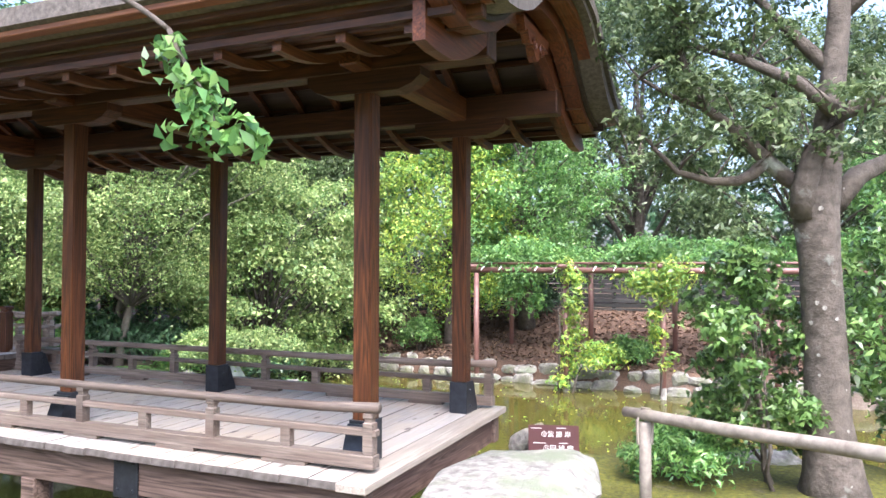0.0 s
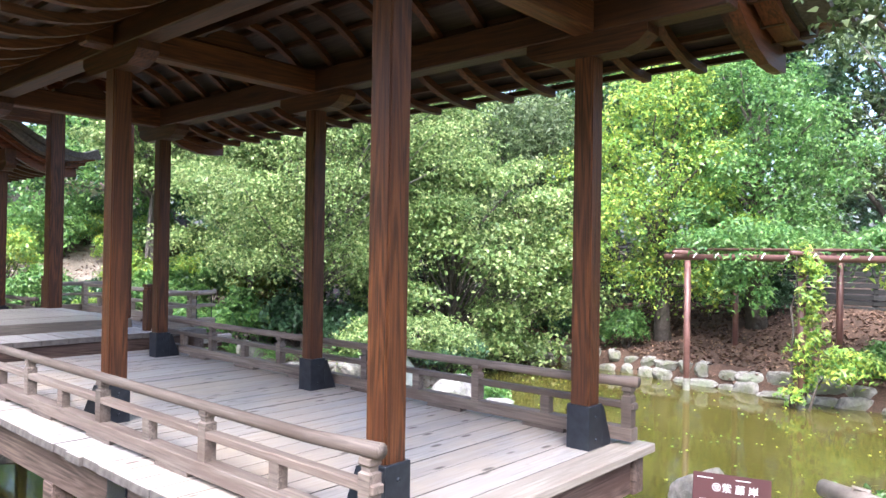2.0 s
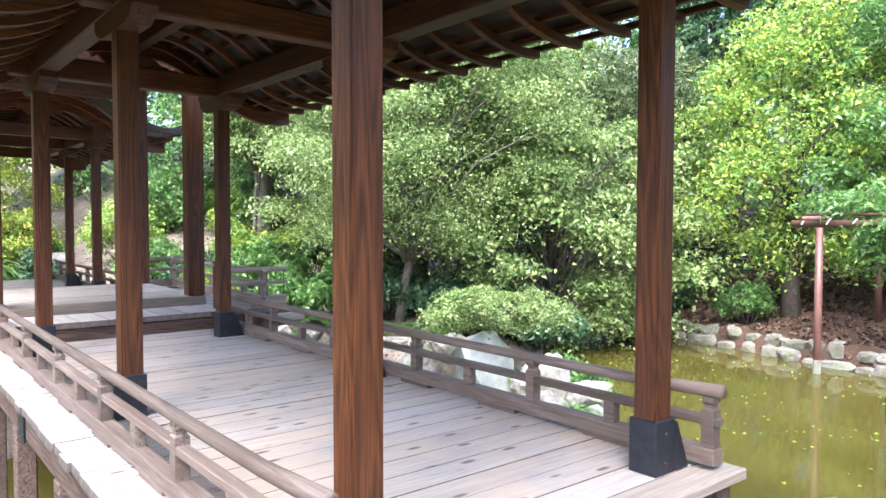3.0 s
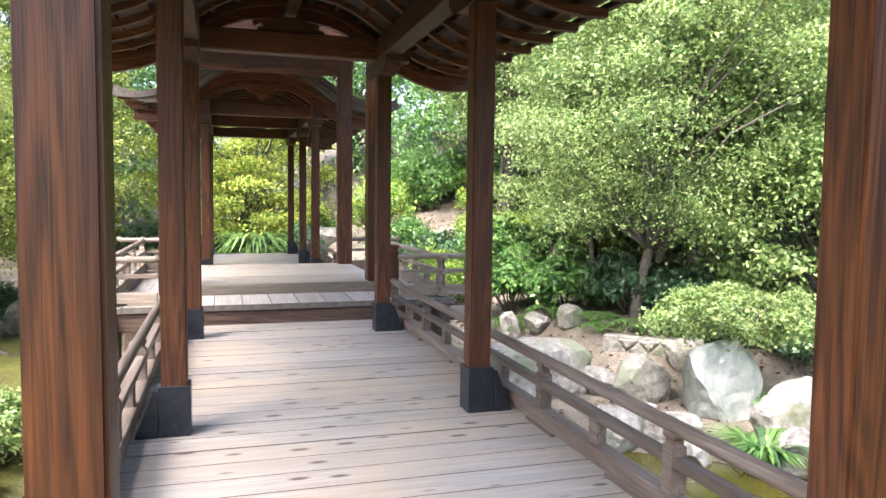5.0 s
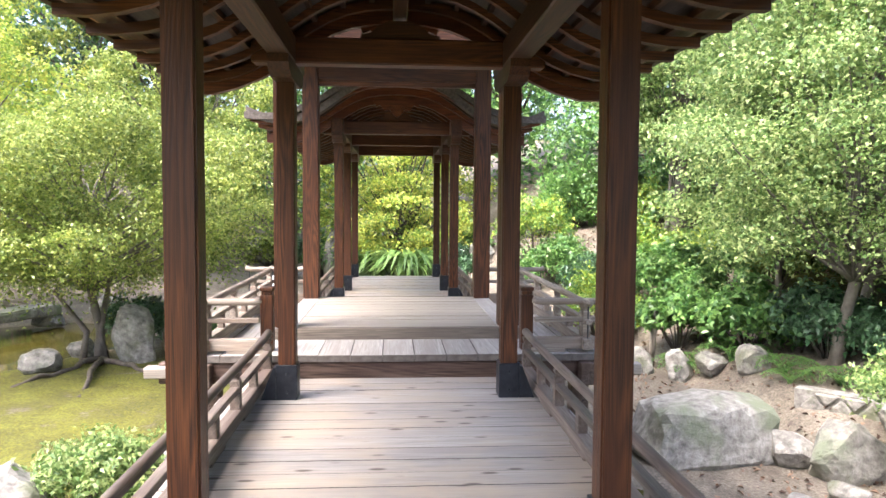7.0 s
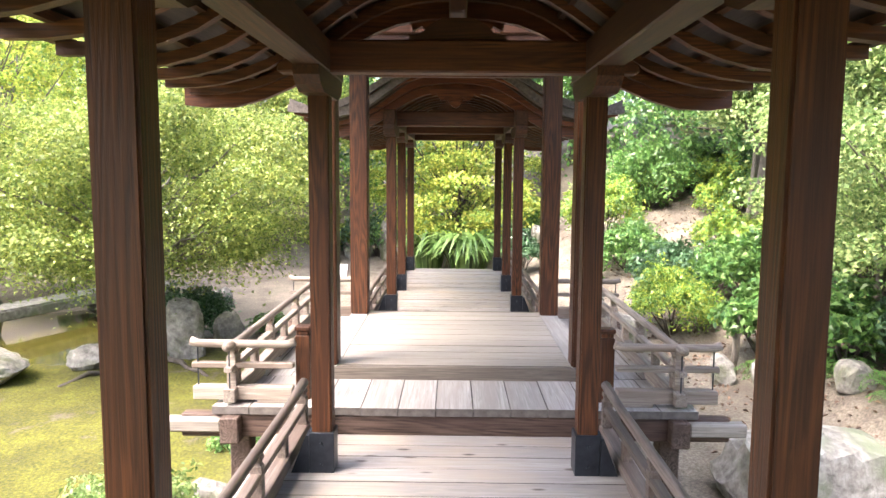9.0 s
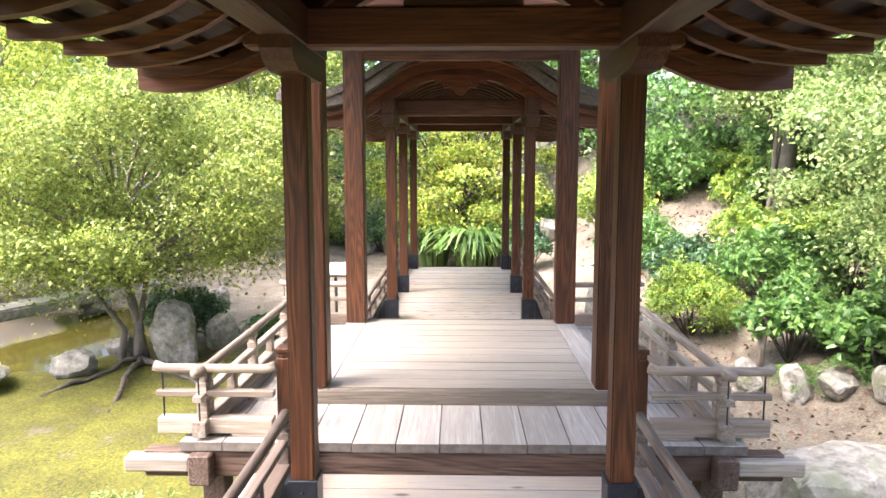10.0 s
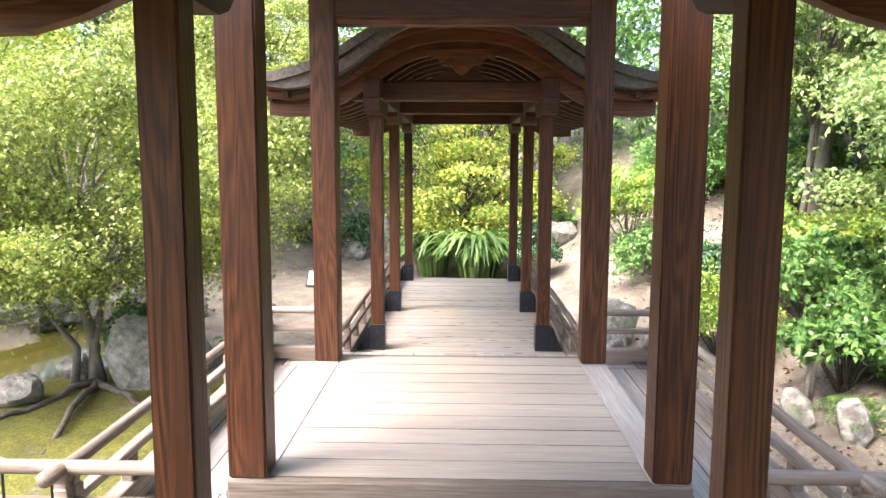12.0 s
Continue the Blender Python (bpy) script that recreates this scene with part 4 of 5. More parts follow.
# great evergreen on the near bank
def great_tree(x, y):
    """An old tree whose side limbs leave the trunk low; u runs across the view from the path, v away from it."""
    rng = random.Random(31)
    z0 = ground_at(x, y)
    t = base("great_tree", x, y, 0.0, "old evergreen tree with pale lichen spots on its trunk", "tree", "garden trees")
    at = lambda u, z, v=0.0: Vector((0.92 * u - 0.39 * v, 0.39 * u + 0.92 * v, z))
    bm = bmesh.new()
    tube(bm, [at(0.03, z0 - 0.1), at(0.02, z0 + 0.14), at(-0.02, 0.6), at(-0.04, 1.17), at(-0.06, 1.8), at(-0.09, 2.15), at(-0.03, 2.5), at(0.04, 3.05), at(0.1, 3.6), at(0.15, 5.2)],
         [0.29, 0.21, 0.16, 0.148, 0.15, 0.17, 0.125, 0.095, 0.085, 0.05], 18)
    for v in bm.verts:
        v.co += Vector((noise.noise(v.co * 5), noise.noise(v.co * 5 + Vector((9, 0, 0))), 0)) * 0.02
    tips = []
    for path, r0, r1 in ((((-0.2, 2.1, -0.04), (-0.22, 2.3, -0.08), (-0.15, 2.6, -0.12), (0.0, 2.85, -0.15), (0.39, 3.0, -0.2), (0.95, 3.25, -0.2)), 0.1, 0.05),
                         (((0.0, 2.85, -0.15), (-0.27, 3.1, -0.1), (-0.6, 3.28, 0.0), (-0.94, 3.42, 0.1)), 0.06, 0.022),
                         (((-0.1, 2.32, 0.05), (-0.28, 2.42, 0.08), (-0.42, 2.55, 0.1), (-0.62, 2.76, 0.1), (-0.86, 2.96, 0.15), (-1.0, 3.3, 0.2), (-1.08, 3.6, 0.2)), 0.075, 0.018),
                         (((-0.42, 2.54, 0.1), (-0.52, 2.44, 0.1), (-0.62, 2.39, 0.12), (-0.82, 2.39, 0.15), (-1.06, 2.47, 0.2), (-1.25, 2.66, 0.2)), 0.055, 0.016),
                         (((-0.42, 2.56, 0.1), (-0.36, 2.72, 0.14), (-0.28, 2.95, 0.2), (-0.34, 3.3, 0.2)), 0.04, 0.02),
                         (((-0.86, 2.96, 0.15), (-1.1, 3.06, 0.2), (-1.35, 3.2, 0.2)), 0.03, 0.012),
                         (((0.08, 2.2, 0.1), (0.35, 2.45, 0.2), (0.7, 2.6, 0.3), (1.2, 2.7, 0.4)), 0.1, 0.04),
                         (((0.05, 3.2, 0.0), (-0.2, 3.6, 0.2), (-0.6, 4.1, 0.3)), 0.06, 0.025), (((0.1, 3.6, 0.0), (0.5, 4.0, -0.1), (0.9, 4.5, 0.1)), 0.05, 0.02)):
        pts = [at(*p) for p in path]
        tube(bm, pts, [r0 + (r1 - r0) * k / (len(pts) - 1) for k in range(len(pts))], 9)
        tips += pts[2:]
    part("trunk", bm, BARK, t, smooth=True)
    blobs = []
    for p in tips:
        for k in range(3):
            q = p + Vector((rng.uniform(-0.3, 0.3), rng.uniform(-0.3, 0.4), rng.uniform(0.0, 0.32)))
            if q.z > 2.45:
                blobs.append((*q, rng.uniform(0.12, 0.26), 0.6))
            tw = bmesh.new()
            limb(tw, p, q, 0.012, 0.004, rng, 0.08, 4, 5)
            part("twig", tw, BARK, t, smooth=True)
    # unseen upper clumps, added to shade what lies below
    for k in range(20):
        blobs.append((*at(rng.uniform(-1.5, 1.4), rng.uniform(3.75, 5.4), rng.uniform(-0.6, 1.2)), rng.uniform(0.4, 0.7), 0.6))
    pos, nrm = cloud(blobs, 26000, 5, 0.5, 0.15, 8)
    ob = new("crown", leaves_mesh("crown", pos, nrm, 0.068, 0.4, LEAF_GREY, 5))
    ob.parent = t
    # lichen
    for k in range(14):
        a, z = rng.uniform(-2.6, -0.4), rng.uniform(0.15, 2.4)
        bm = bmesh.new()
        bmesh.ops.create_circle(bm, cap_ends=True, segments=9, radius=rng.uniform(0.008, 0.024))
        for v in bm.verts:
            v.co *= rng.uniform(0.8, 1.2)
        ob = part("lichen", bm, PALE_STONE, t)
        c = at(float(np.interp(z, [0.1, 0.6, 1.17, 1.8, 2.15, 2.5], [0.02, -0.02, -0.04, -0.06, -0.09, -0.03])), z)
        rad = float(np.interp(z, [0.15, 0.6, 1.17, 1.8, 2.15, 2.5], [0.21, 0.165, 0.152, 0.155, 0.18, 0.15])) + 0.012
        ob.matrix_basis = pose(c.x + rad * math.cos(a), c.y + rad * math.sin(a), z, 0, 90, math.degrees(a))


great_tree(1.46, 5.92)
tree(1.1, 6.02, 1.85, 0.52, 41, LEAF_GLOSSY, "slender camellia with glossy leaves by the pond", count=5600, size=0.08, aspect=0.4, trunk=0.026, stems=3, low=0.22, lean=(-0.2, -0.06), blobs_n=24, name="camellia", blob=0.36)
tree(2.2, 6.7, 2.1, 0.8, 42, LEAF_GLOSSY, "slender camellia with glossy leaves by the pond", count=5000, size=0.09, aspect=0.4, trunk=0.03, stems=3, low=0.2, blobs_n=24, name="camellia", blob=0.36)
shrub(0.44, 5.9, 0.5, 0.5, 43, LEAF_BRIGHT, "low leafy shrub behind the log fence", 4600, 0.07, 0.26)

# log fence
fence = base("log_fence", label="bleached log rail tied to short posts", category="fence")
bm = bmesh.new()
pts = [(0.1, 5.01, 0.715), (0.28, 4.9, 0.72), (0.8, 4.56, 0.735), (1.3, 4.24, 0.765), (1.7, 3.98, 0.785), (3.0, 3.15, 0.83)]
tube(bm, pts, [0.036, 0.04, 0.042, 0.042, 0.045, 0.046], 12)
part("rail", bm, LOG, fence, smooth=True)
for x, y, z in ((0.25, 4.92, 0.7), (2.0, 3.79, 0.77), (2.85, 3.25, 0.8)):
    bm = bmesh.new()
    tube(bm, [(x, y, -0.1), (x, y, z - 0.03)], [0.042, 0.04], 10)
    p = part("post", bm, LOG, fence, smooth=True)
    bm = bmesh.new()
    tube(bm, [(x - 0.045, y - 0.02, z - 0.18), (x - 0.05, y - 0.02, z - 0.02), (x - 0.02, y, z + 0.065), (x + 0.03, y, z + 0.06), (x + 0.045, y + 0.02, z - 0.02), (x + 0.04, y + 0.02, z - 0.18)], [0.012] * 6, 6)
    part("tie", bm, LOG, p)

# name board
sign = base("name_board", -0.72, 6.62, 0.0, "small brown board with white lettering by the water", "sign")
sign.matrix_basis = pose(-0.78, 6.47, 0.1, 68, 0, 16)
bm = bmesh.new()
box(bm, -0.235, 0.235, -0.15, 0.15, -0.012, 0)
edges_off(bm, 0.003)
part("board", bm, SIGN_RED, sign)


def words(text, size, x, y, mat, parent):
    cu = bpy.data.curves.new("letters", "FONT")
    cu.body, cu.size, cu.extrude = text, size, 0.0006
    tmp = bpy.data.objects.new("letters", cu)
    me = bpy.data.meshes.new_from_object(tmp)
    bpy.data.objects.remove(tmp)
    me.materials.clear()
    me.materials.append(mat)
    ob = new("letters", me)
    ob.parent = parent
    ob.matrix_basis = pose(x, y, 0.0015)


words("\u246b\u7d2b \u85e4 \u5cb8", 0.062, -0.12, 0.042, WHITE, sign)
words("\u246a\u56de \u68f9 \u5eca", 0.062, -0.1, -0.085, WHITE, sign)
for x, y, w in ((-0.16, 0.118, 0.1), (0.07, 0.122, 0.09), (-0.13, -0.018, 0.12), (0.09, -0.016, 0.08), (0.17, -0.132, 0.07)):
    bar("small_writing", sign, WHITE, (w, 0.006, 0.001), (x, y, 0.0012), 0)
bm = bmesh.new()
tube(bm, [(0, -0.02, -0.01), (0, -0.3, -0.4)], [0.02, 0.02], 8)
part("stake", bm, CULM, sign)

# pergola with climbing plants
perg = base("pergola", label="brown pole pergola standing in the pond's edge", category="pergola")
pole = lambda a, b, r=0.05, name="post", ringed=True: (lambda bm: (tube(bm, [a, b], [r, r], 10), part(name, bm, CULM, perg, smooth=True)))(bmesh.new())
for x, y in ((-3.62, 12.42), (-1.93, 12.2), (-0.35, 12.1), (1.3, 12.0), (2.9, 11.9)):
    pole((x, y, -0.8), (x, y, 1.62))
    pole((x, y + 2.1, -0.1), (x, y + 2.1, 1.62))
    bm = bmesh.new()
    tube(bm, [(x, y, WATER - 0.1), (x, y, WATER + 0.16)], [0.053, 0.053], 10)
    part("foot", bm, PALE_STONE, perg)
    pole((x, y - 0.5, 1.74), (x, y + 2.6, 1.74), 0.032, "cross_pole")
pole((-4.0, 12.46, 1.67), (3.6, 11.85, 1.67), 0.05, "beam")
pole((-4.0, 14.56, 1.67), (3.6, 13.95, 1.67), 0.05, "beam")
for k in range(9):
    pole((-3.9 + 0.06 * k, 12.6 + 0.22 * k, 1.79), (3.6, 12.0 + 0.22 * k, 1.79), 0.02, "lath")
for k in range(22):
    bm = bmesh.new()
    x = -3.85 + 0.34 * k
    y = 12.45 - 0.08 * (x + 4.0)
    tube(bm, [(x, y - 0.055, 1.66), (x + 0.03, y, 1.735), (x + 0.05, y + 0.055, 1.66)], [0.009] * 3, 5)
    part("binding", bm, WHITE, perg)


def climber(label, blobs, count, size, leaf, seed, stems):
    c = base("climbing_plant", label=label, category="climber", group="climbers")
    bm = bmesh.new()
    rng = random.Random(seed)
    for a, b in stems:
        limb(bm, a, b, 0.02, 0.01, rng, 0.04, 8, 5)
    part("stem", bm, BARK, c, smooth=True)
    pos, nrm = cloud(blobs, count, seed, 0.6, 0.2)
    ob = new("foliage", leaves_mesh("foliage", pos, nrm, size, 0.34, leaf, seed))
    ob.parent = c


rng = random.Random(8)
climber("light green wisteria spreading over the pergola", [(rng.uniform(-3.6, 3.4), rng.uniform(12.4, 14.4), rng.uniform(1.82, 2.15), rng.uniform(0.35, 0.6), 0.45) for k in range(40)], 15000, 0.11, LEAF_BRIGHT, 8, [((-1.9, 12.3, -0.3), (-1.8, 12.5, 1.8))])
climber("green creeper hanging round a pergola post", [(-1.93 + rng.uniform(-0.14, 0.2), 12.15 + rng.uniform(-0.1, 0.1), z, 0.2, 1.2) for z in (-0.2, 0.1, 0.35, 0.6, 0.9, 1.2, 1.5, 1.7)] + [(-1.5, 12.3, 0.25, 0.34, 0.8), (-1.2, 12.5, 0.3, 0.3, 0.7)], 3600, 0.09, LEAF_YELLOW, 9, [((-2.05, 12.15, -0.4), (-2.0, 12.2, 1.7)), ((-1.8, 12.1, -0.4), (-1.5, 12.3, 0.4))])
climber("yellowing creeper on a pergola post", [(-0.35 + rng.uniform(-0.2, 0.15), 12.05, z, 0.2, 1.1) for z in (0.3, 0.7, 1.0, 1.3, 1.6)] + [(-0.6, 12.1, 1.5, 0.4, 0.6), (-0.2, 12.1, 1.65, 0.45, 0.5)], 2600, 0.1, LEAF_YELLOW, 10, [((-0.4, 12.05, -0.3), (-0.35, 12.1, 1.7))])
climber("wisteria hanging from the pergola's corner", [(-3.0, 12.5, 1.35, 0.3, 1.1), (-2.75, 12.5, 1.6, 0.4, 0.6), (-2.6, 12.6, 1.1, 0.2, 1.2)], 1500, 0.11, LEAF_BRIGHT, 12, [((-2.9, 12.5, 1.0), (-2.8, 12.5, 1.8))])

# board fence behind the bank
bf = base("board_fence", label="dark weathered horizontal board fence behind the trees", category="fence")
for k in range(12):
    x = -16 + 2.0 * k
    bar("post", bf, FENCE_WOOD, (0.09, 0.09, 1.9), (x, 17.35, 1.2), 0.006)
bm = bmesh.new()
box(bm, -1.0, 1.0, -0.012, 0.012, -0.045, 0.045)
edges_off(bm, 0.004)
me = mesh_from("slat", bm, FENCE_WOOD)
for k in range(11):
    for j in range(14):
        ob = new("slat", me)
        ob.parent = bf
        ob.matrix_basis = pose(-15 + 2.0 * k, 17.28 + 0.02 * (j % 2), 0.5 + 0.112 * j)

# stone edge of the north bank
rng = random.Random(17)
edge = [(3, 12.45), (-0.4, 12.65), (-3, 12.95), (-6, 13.5), (-7.8, 13.9), (-10.7, 15.5)]
for (ax, ay), (bx, by) in zip(edge, edge[1:]):
    n = int(math.hypot(bx - ax, by - ay) / 0.36)
    for k in range(n):
        t = (k + rng.uniform(0.3, 0.7)) / n
        for row in range(2):
            rock(ax + (bx - ax) * t + rng.uniform(-0.05, 0.05), ay + (by - ay) * t + row * 0.12, rng.uniform(0.15, 0.3), rng.uniform(0.13, 0.22), rng.uniform(0.09, 0.17), rng.randint(0, 9999), STONE if rng.random() < 0.75 else PALE_STONE,
                 "grey stone in the pond's edging", rng.uniform(-15, 15), name="edging_stone", group="edging stones", z=WATER - 0.08 + row * 0.2, blocky=1.0)

# rocks of the north-west bank
rock(-7.65, 7.65, 0.44, 0.8, 0.4, 21, PALE_STONE, "huge pale boulder, green with lichen, on the bank", 8, 0.2, z=-0.28, blocky=1.6)
rock(-7.1, 8.62, 0.34, 0.42, 0.34, 22, PALE_STONE, "rounded grey boulder on the bank", 0, 0.2, z=-0.28)
rock(-6.45, 9.02, 0.42, 0.44, 0.56, 23, plain("green_schist", [(0.13, 0.16, 0.14), (0.28, 0.31, 0.28), (0.45, 0.46, 0.43)], 3.0, 0.7, 0.9, dist=0.04), "tilted blue-green schist boulder under the maple", 30, 0.25, z=-0.3, blocky=0.2, lean=-14)
for x, y, a, b_, c, k in ((-5.45, 9.1, 0.35, 0.4, 0.4, 24), (-5.0, 9.3, 0.35, 0.3, 0.26, 25), (-5.0, 8.75, 0.3, 0.22, 0.2, 26), (-4.75, 9.15, 0.2, 0.2, 0.16, 27), (-5.9, 7.66, 0.27, 0.3, 0.22, 28), (-5.75, 8.08, 0.24, 0.34, 0.2, 29), (-5.95, 7.05, 0.28, 0.32, 0.25, 30), (-6.5, 6.75, 0.3, 0.24, 0.2, 31), (-5.5, 7.66, 0.13, 0.14, 0.12, 41), (-5.5, 7.3, 0.14, 0.15, 0.12, 42), (-5.42, 8.07, 0.12, 0.2, 0.1, 43), (-7.35, 8.3, 0.24, 0.22, 0.22, 44),
                          (-6.55, 8.3, 0.16, 0.2, 0.1, 32), (-10.5, 8.55, 0.2, 0.2, 0.26, 33), (-10.2, 8.85, 0.24, 0.26, 0.18, 34), (-9.7, 9.1, 0.24, 0.24, 0.22, 35), (-10.9, 8.2, 0.2, 0.22, 0.22, 36), (-7.55, 9.5, 0.3, 0.3, 0.24, 37), (-12.2, 7.2, 0.4, 0.4, 0.45, 38), (-13.6, 7.0, 0.35, 0.3, 0.5, 39), (-13.0, 6.8, 0.3, 0.3, 0.3, 40), (-19.5, 8.4, 0.35, 0.35, 0.6, 51)):
    rock(x, y, a, b_, c, k, PALE_STONE if k in (25, 28, 29, 30, 33, 41, 43, 44, 51) else STONE, turn=k * 31.0)
# dressed stones set on their points
def diamond_wall(ax, ay, bx, by, w, h):
    """A low retaining wall of squared stones laid on their corners, with pale joints."""
    n = round(math.hypot(bx - ax, by - ay) / w)
    turn = math.degrees(math.atan2(by - ay, bx - ax))
    z0 = min(ground_at(ax, ay), ground_at(bx, by)) - 0.08
    wall = base("stone_wall", ax, ay, z0, "low retaining wall of grey stones laid diamond-wise", "wall")
    wall.matrix_basis = pose(ax, ay, z0, 0, 0, turn)
    rr = random.Random(61)
    bm = bmesh.new()
    box(bm, -0.05, n * w + 0.05, 0.03, 0.22, -0.1, h * 1.12)
    part("backing", bm, PALE_STONE, wall)
    for k in range(n):
        for shape, cx, cz in (([(-0.5, 0), (0, -0.5), (0.5, 0), (0, 0.5)], k + 0.5, 0.5), ([(-0.5, 0.58), (0, 0.08), (0.5, 0.58)], k + 1.0, 0.5), ([(-0.5, -0.5), (0.5, -0.5), (0, 0)], k + 1.0, 0.5)):
            bm = bmesh.new()
            mx, mz = sum(p[0] for p in shape) / len(shape), sum(p[1] for p in shape) / len(shape)
            ring = [((mx + (u - mx) * 0.9 + cx + rr.uniform(-0.02, 0.02)) * w, (mz + (v - mz) * 0.9 + cz + rr.uniform(-0.02, 0.02)) * h) for u, v in shape]
            out = rr.uniform(-0.02, 0.01)
            front = [bm.verts.new((u, out, v)) for u, v in ring]
            back = [bm.verts.new((u, 0.1, v)) for u, v in ring]
            bm.faces.new(front)
            bm.faces.new(back[::-1])
            for j in range(len(ring)):
                i = (j + 1) % len(ring)
                bm.faces.new((front[j], back[j], back[i], front[i]))
            edges_off(bm, 0.012)
            part("stone", bm, STONE, wall)


diamond_wall(-8.4, 8.95, -7.5, 9.8, 0.26, 0.27)
for k, (x, y, a, b_, c) in enumerate(((-6.35, 2.2, 0.5, 0.4, 0.3), (-5.95, 2.75, 0.26, 0.24, 0.24), (-7.3, 3.05, 0.3, 0.16, 0.18), (-11.9, 1.15, 0.36, 0.4, 0.55), (-12.6, 1.5, 0.3, 0.3, 0.35), (-11.2, 0.15, 0.3, 0.28, 0.2), (-12.1, 0.3, 0.22, 0.2, 0.2), (-10.6, -0.8, 0.5, 0.6, 0.25), (-11.0, -2.0, 0.4, 0.4, 0.35), (-12.0, -3.8, 0.5, 0.4, 0.4), (-15.4, -0.7, 0.3, 0.3, 0.3),
                                      (-12.5, -2.6, 0.3, 0.25, 0.3), (-15.2, 0.6, 0.24, 0.24, 0.22), (-21.0, -0.3, 0.6, 0.8, 0.5), (-21.4, 1.2, 0.5, 0.6, 0.5), (-20.8, 2.4, 0.3, 0.4, 0.3), (-21.8, -2.2, 0.7, 0.9, 0.6), (-21.5, -4.2, 0.6, 0.8, 0.5), (-20.6, 3.2, 0.3, 0.3, 0.9), (-19.6, 7.0, 0.4, 0.4, 0.4))):
    rock(x, y, a, b_, c, 80 + k, PALE_STONE if k == 1 else STONE, turn=k * 47.0)
# slab bridge over the pool
bm = bmesh.new()
box(bm, -1.5, 1.5, -0.28, 0.28, -0.1, 0.08)
edges_off(bm, 0.03, 2)
slab = part("slab_bridge", bm, PALE_STONE, None, "long grey stone slab laid over the pool")
slab.matrix_basis = pose(-13.6, -2.0, 0.05, 0, 0, 158)
tagged(slab, "", "bridge")
for x, y, k in ((-14.9, -1.45, 1), (-12.3, -2.5, 2)):
    rock(x, y, 0.3, 0.35, 0.25, 130 + k, STONE, z=-0.25)
# roots on the moss
for k, (a, b_) in enumerate((((-11.9, 0.66), (-9.9, 1.2)), ((-11.9, 0.66), (-10.4, 0.2)), ((-11.9, 0.66), (-10.9, 1.8)))):
    bm = bmesh.new()
    rr = random.Random(k)
    limb(bm, (*a, -0.25), (*b_, -0.29), 0.045, 0.025, rr, 0.03, 8, 7)
    tagged(part("root", bm, BARK, None, "bare surface root crossing the moss", smooth=True), "", "root", "surface roots")

# small information board on the far path
ib = base("information_board", -14.0, 2.9, ground_at(-14.0, 2.9), "small white slanted board on a post by the path", "sign")
bm = bmesh.new()
tube(bm, [(0, 0, -0.1), (0, 0, 0.85)], [0.025, 0.025], 8)
part("post", bm, LOG, ib, smooth=True)
bar("panel", ib, WHITE, (0.24, 0.4, 0.02), (0.03, 0, 0.9), 0.004, turn=(0, 48, 0))
bar("frame", ib, SKIRT, (0.28, 0.44, 0.015), (0.02, 0, 0.885), 0.004, turn=(0, 48, 0))

# spout post on the bank
sp = base("spout_post", -11.2, 8.45, ground_at(-11.2, 8.45), "split bamboo water spout lashed to a stake", "spout")
bm = bmesh.new()
tube(bm, [(0, 0, 0), (0, 0, 0.55)], [0.04, 0.035], 9)
part("stake", bm, LOG, sp, smooth=True)
bm = bmesh.new()
tube(bm, [(0.05, 0.0, 0.2), (0.02, 0.03, 0.7), (-0.05, 0.06, 0.78)], [0.03, 0.03, 0.025], 8)
part("spout", bm, LOG, sp, smooth=True)

# plants of the north-west bank
tree(-6.75, 9.6, 1.2, 0.95, 201, LEAF_COOL, "low spreading maple on the schist boulder", BARK, 17000, 0.042, 0.6, True, 2, 0.085, 0.6, (0.2, -0.25), "maple", 0.3, 24)
tree(-9.3, 9.9, 5.0, 2.3, 202, LEAF_COOL, "airy green maple on the bank above the rocks", PALE_BARK, 82000, 0.05, 0.6, True, 2, 0.07, 0.2, (0.3, 0.2), "maple", 0.34, 76)
tree(-11.0, 11.4, 6.2, 3.0, 203, LEAF_COOL, "tall maple on the wooded slope", PALE_BARK, 52000, 0.085, 0.6, True, 2, 0.1, 0.16, (0.6, 0), "maple", 0.3, 64)
tree(-8.2, 12.0, 4.4, 2.3, 204, LEAF_COOL, "spreading maple beside the pond inlet", BARK, 40000, 0.08, 0.6, True, 3, 0.08, 0.12, (0, 0.4), "maple", 0.3, 54)
tree(-13.8, 13.8, 8.5, 3.4, 205, LEAF_DARK, "dark evergreen on the wooded slope", BARK, 24000, 0.15, 0.5, False, 1, 0.2, 0.2, name="evergreen_tree", blobs_n=40)
tree(-18.6, 11.6, 7.5, 3.0, 206, LEAF_BRIGHT, "leafy tree on the wooded slope", BARK, 24000, 0.13, 0.5, False, 1, 0.16, 0.15, name="broadleaf_tree", blobs_n=40)
tree(-20.5, 12.5, 9.5, 4.0, 207, LEAF_DARK, "dark evergreen on the wooded slope", BARK, 22000, 0.18, 0.5, False, 1, 0.2, 0.12, name="evergreen_tree", blobs_n=44)
tree(-24.0, 8.5, 8.5, 3.6, 208, LEAF_BRIGHT, "leafy tree on the wooded slope", BARK, 22000, 0.17, 0.5, False, 1, 0.2, 0.1, name="broadleaf_tree", blobs_n=44)
stump = base("leaning_trunk", -16.2, 10.8, ground_at(-16.2, 10.8) - 0.1, "tall pale lopped trunk leaning on the slope", "tree", "garden trees")
bm = bmesh.new()
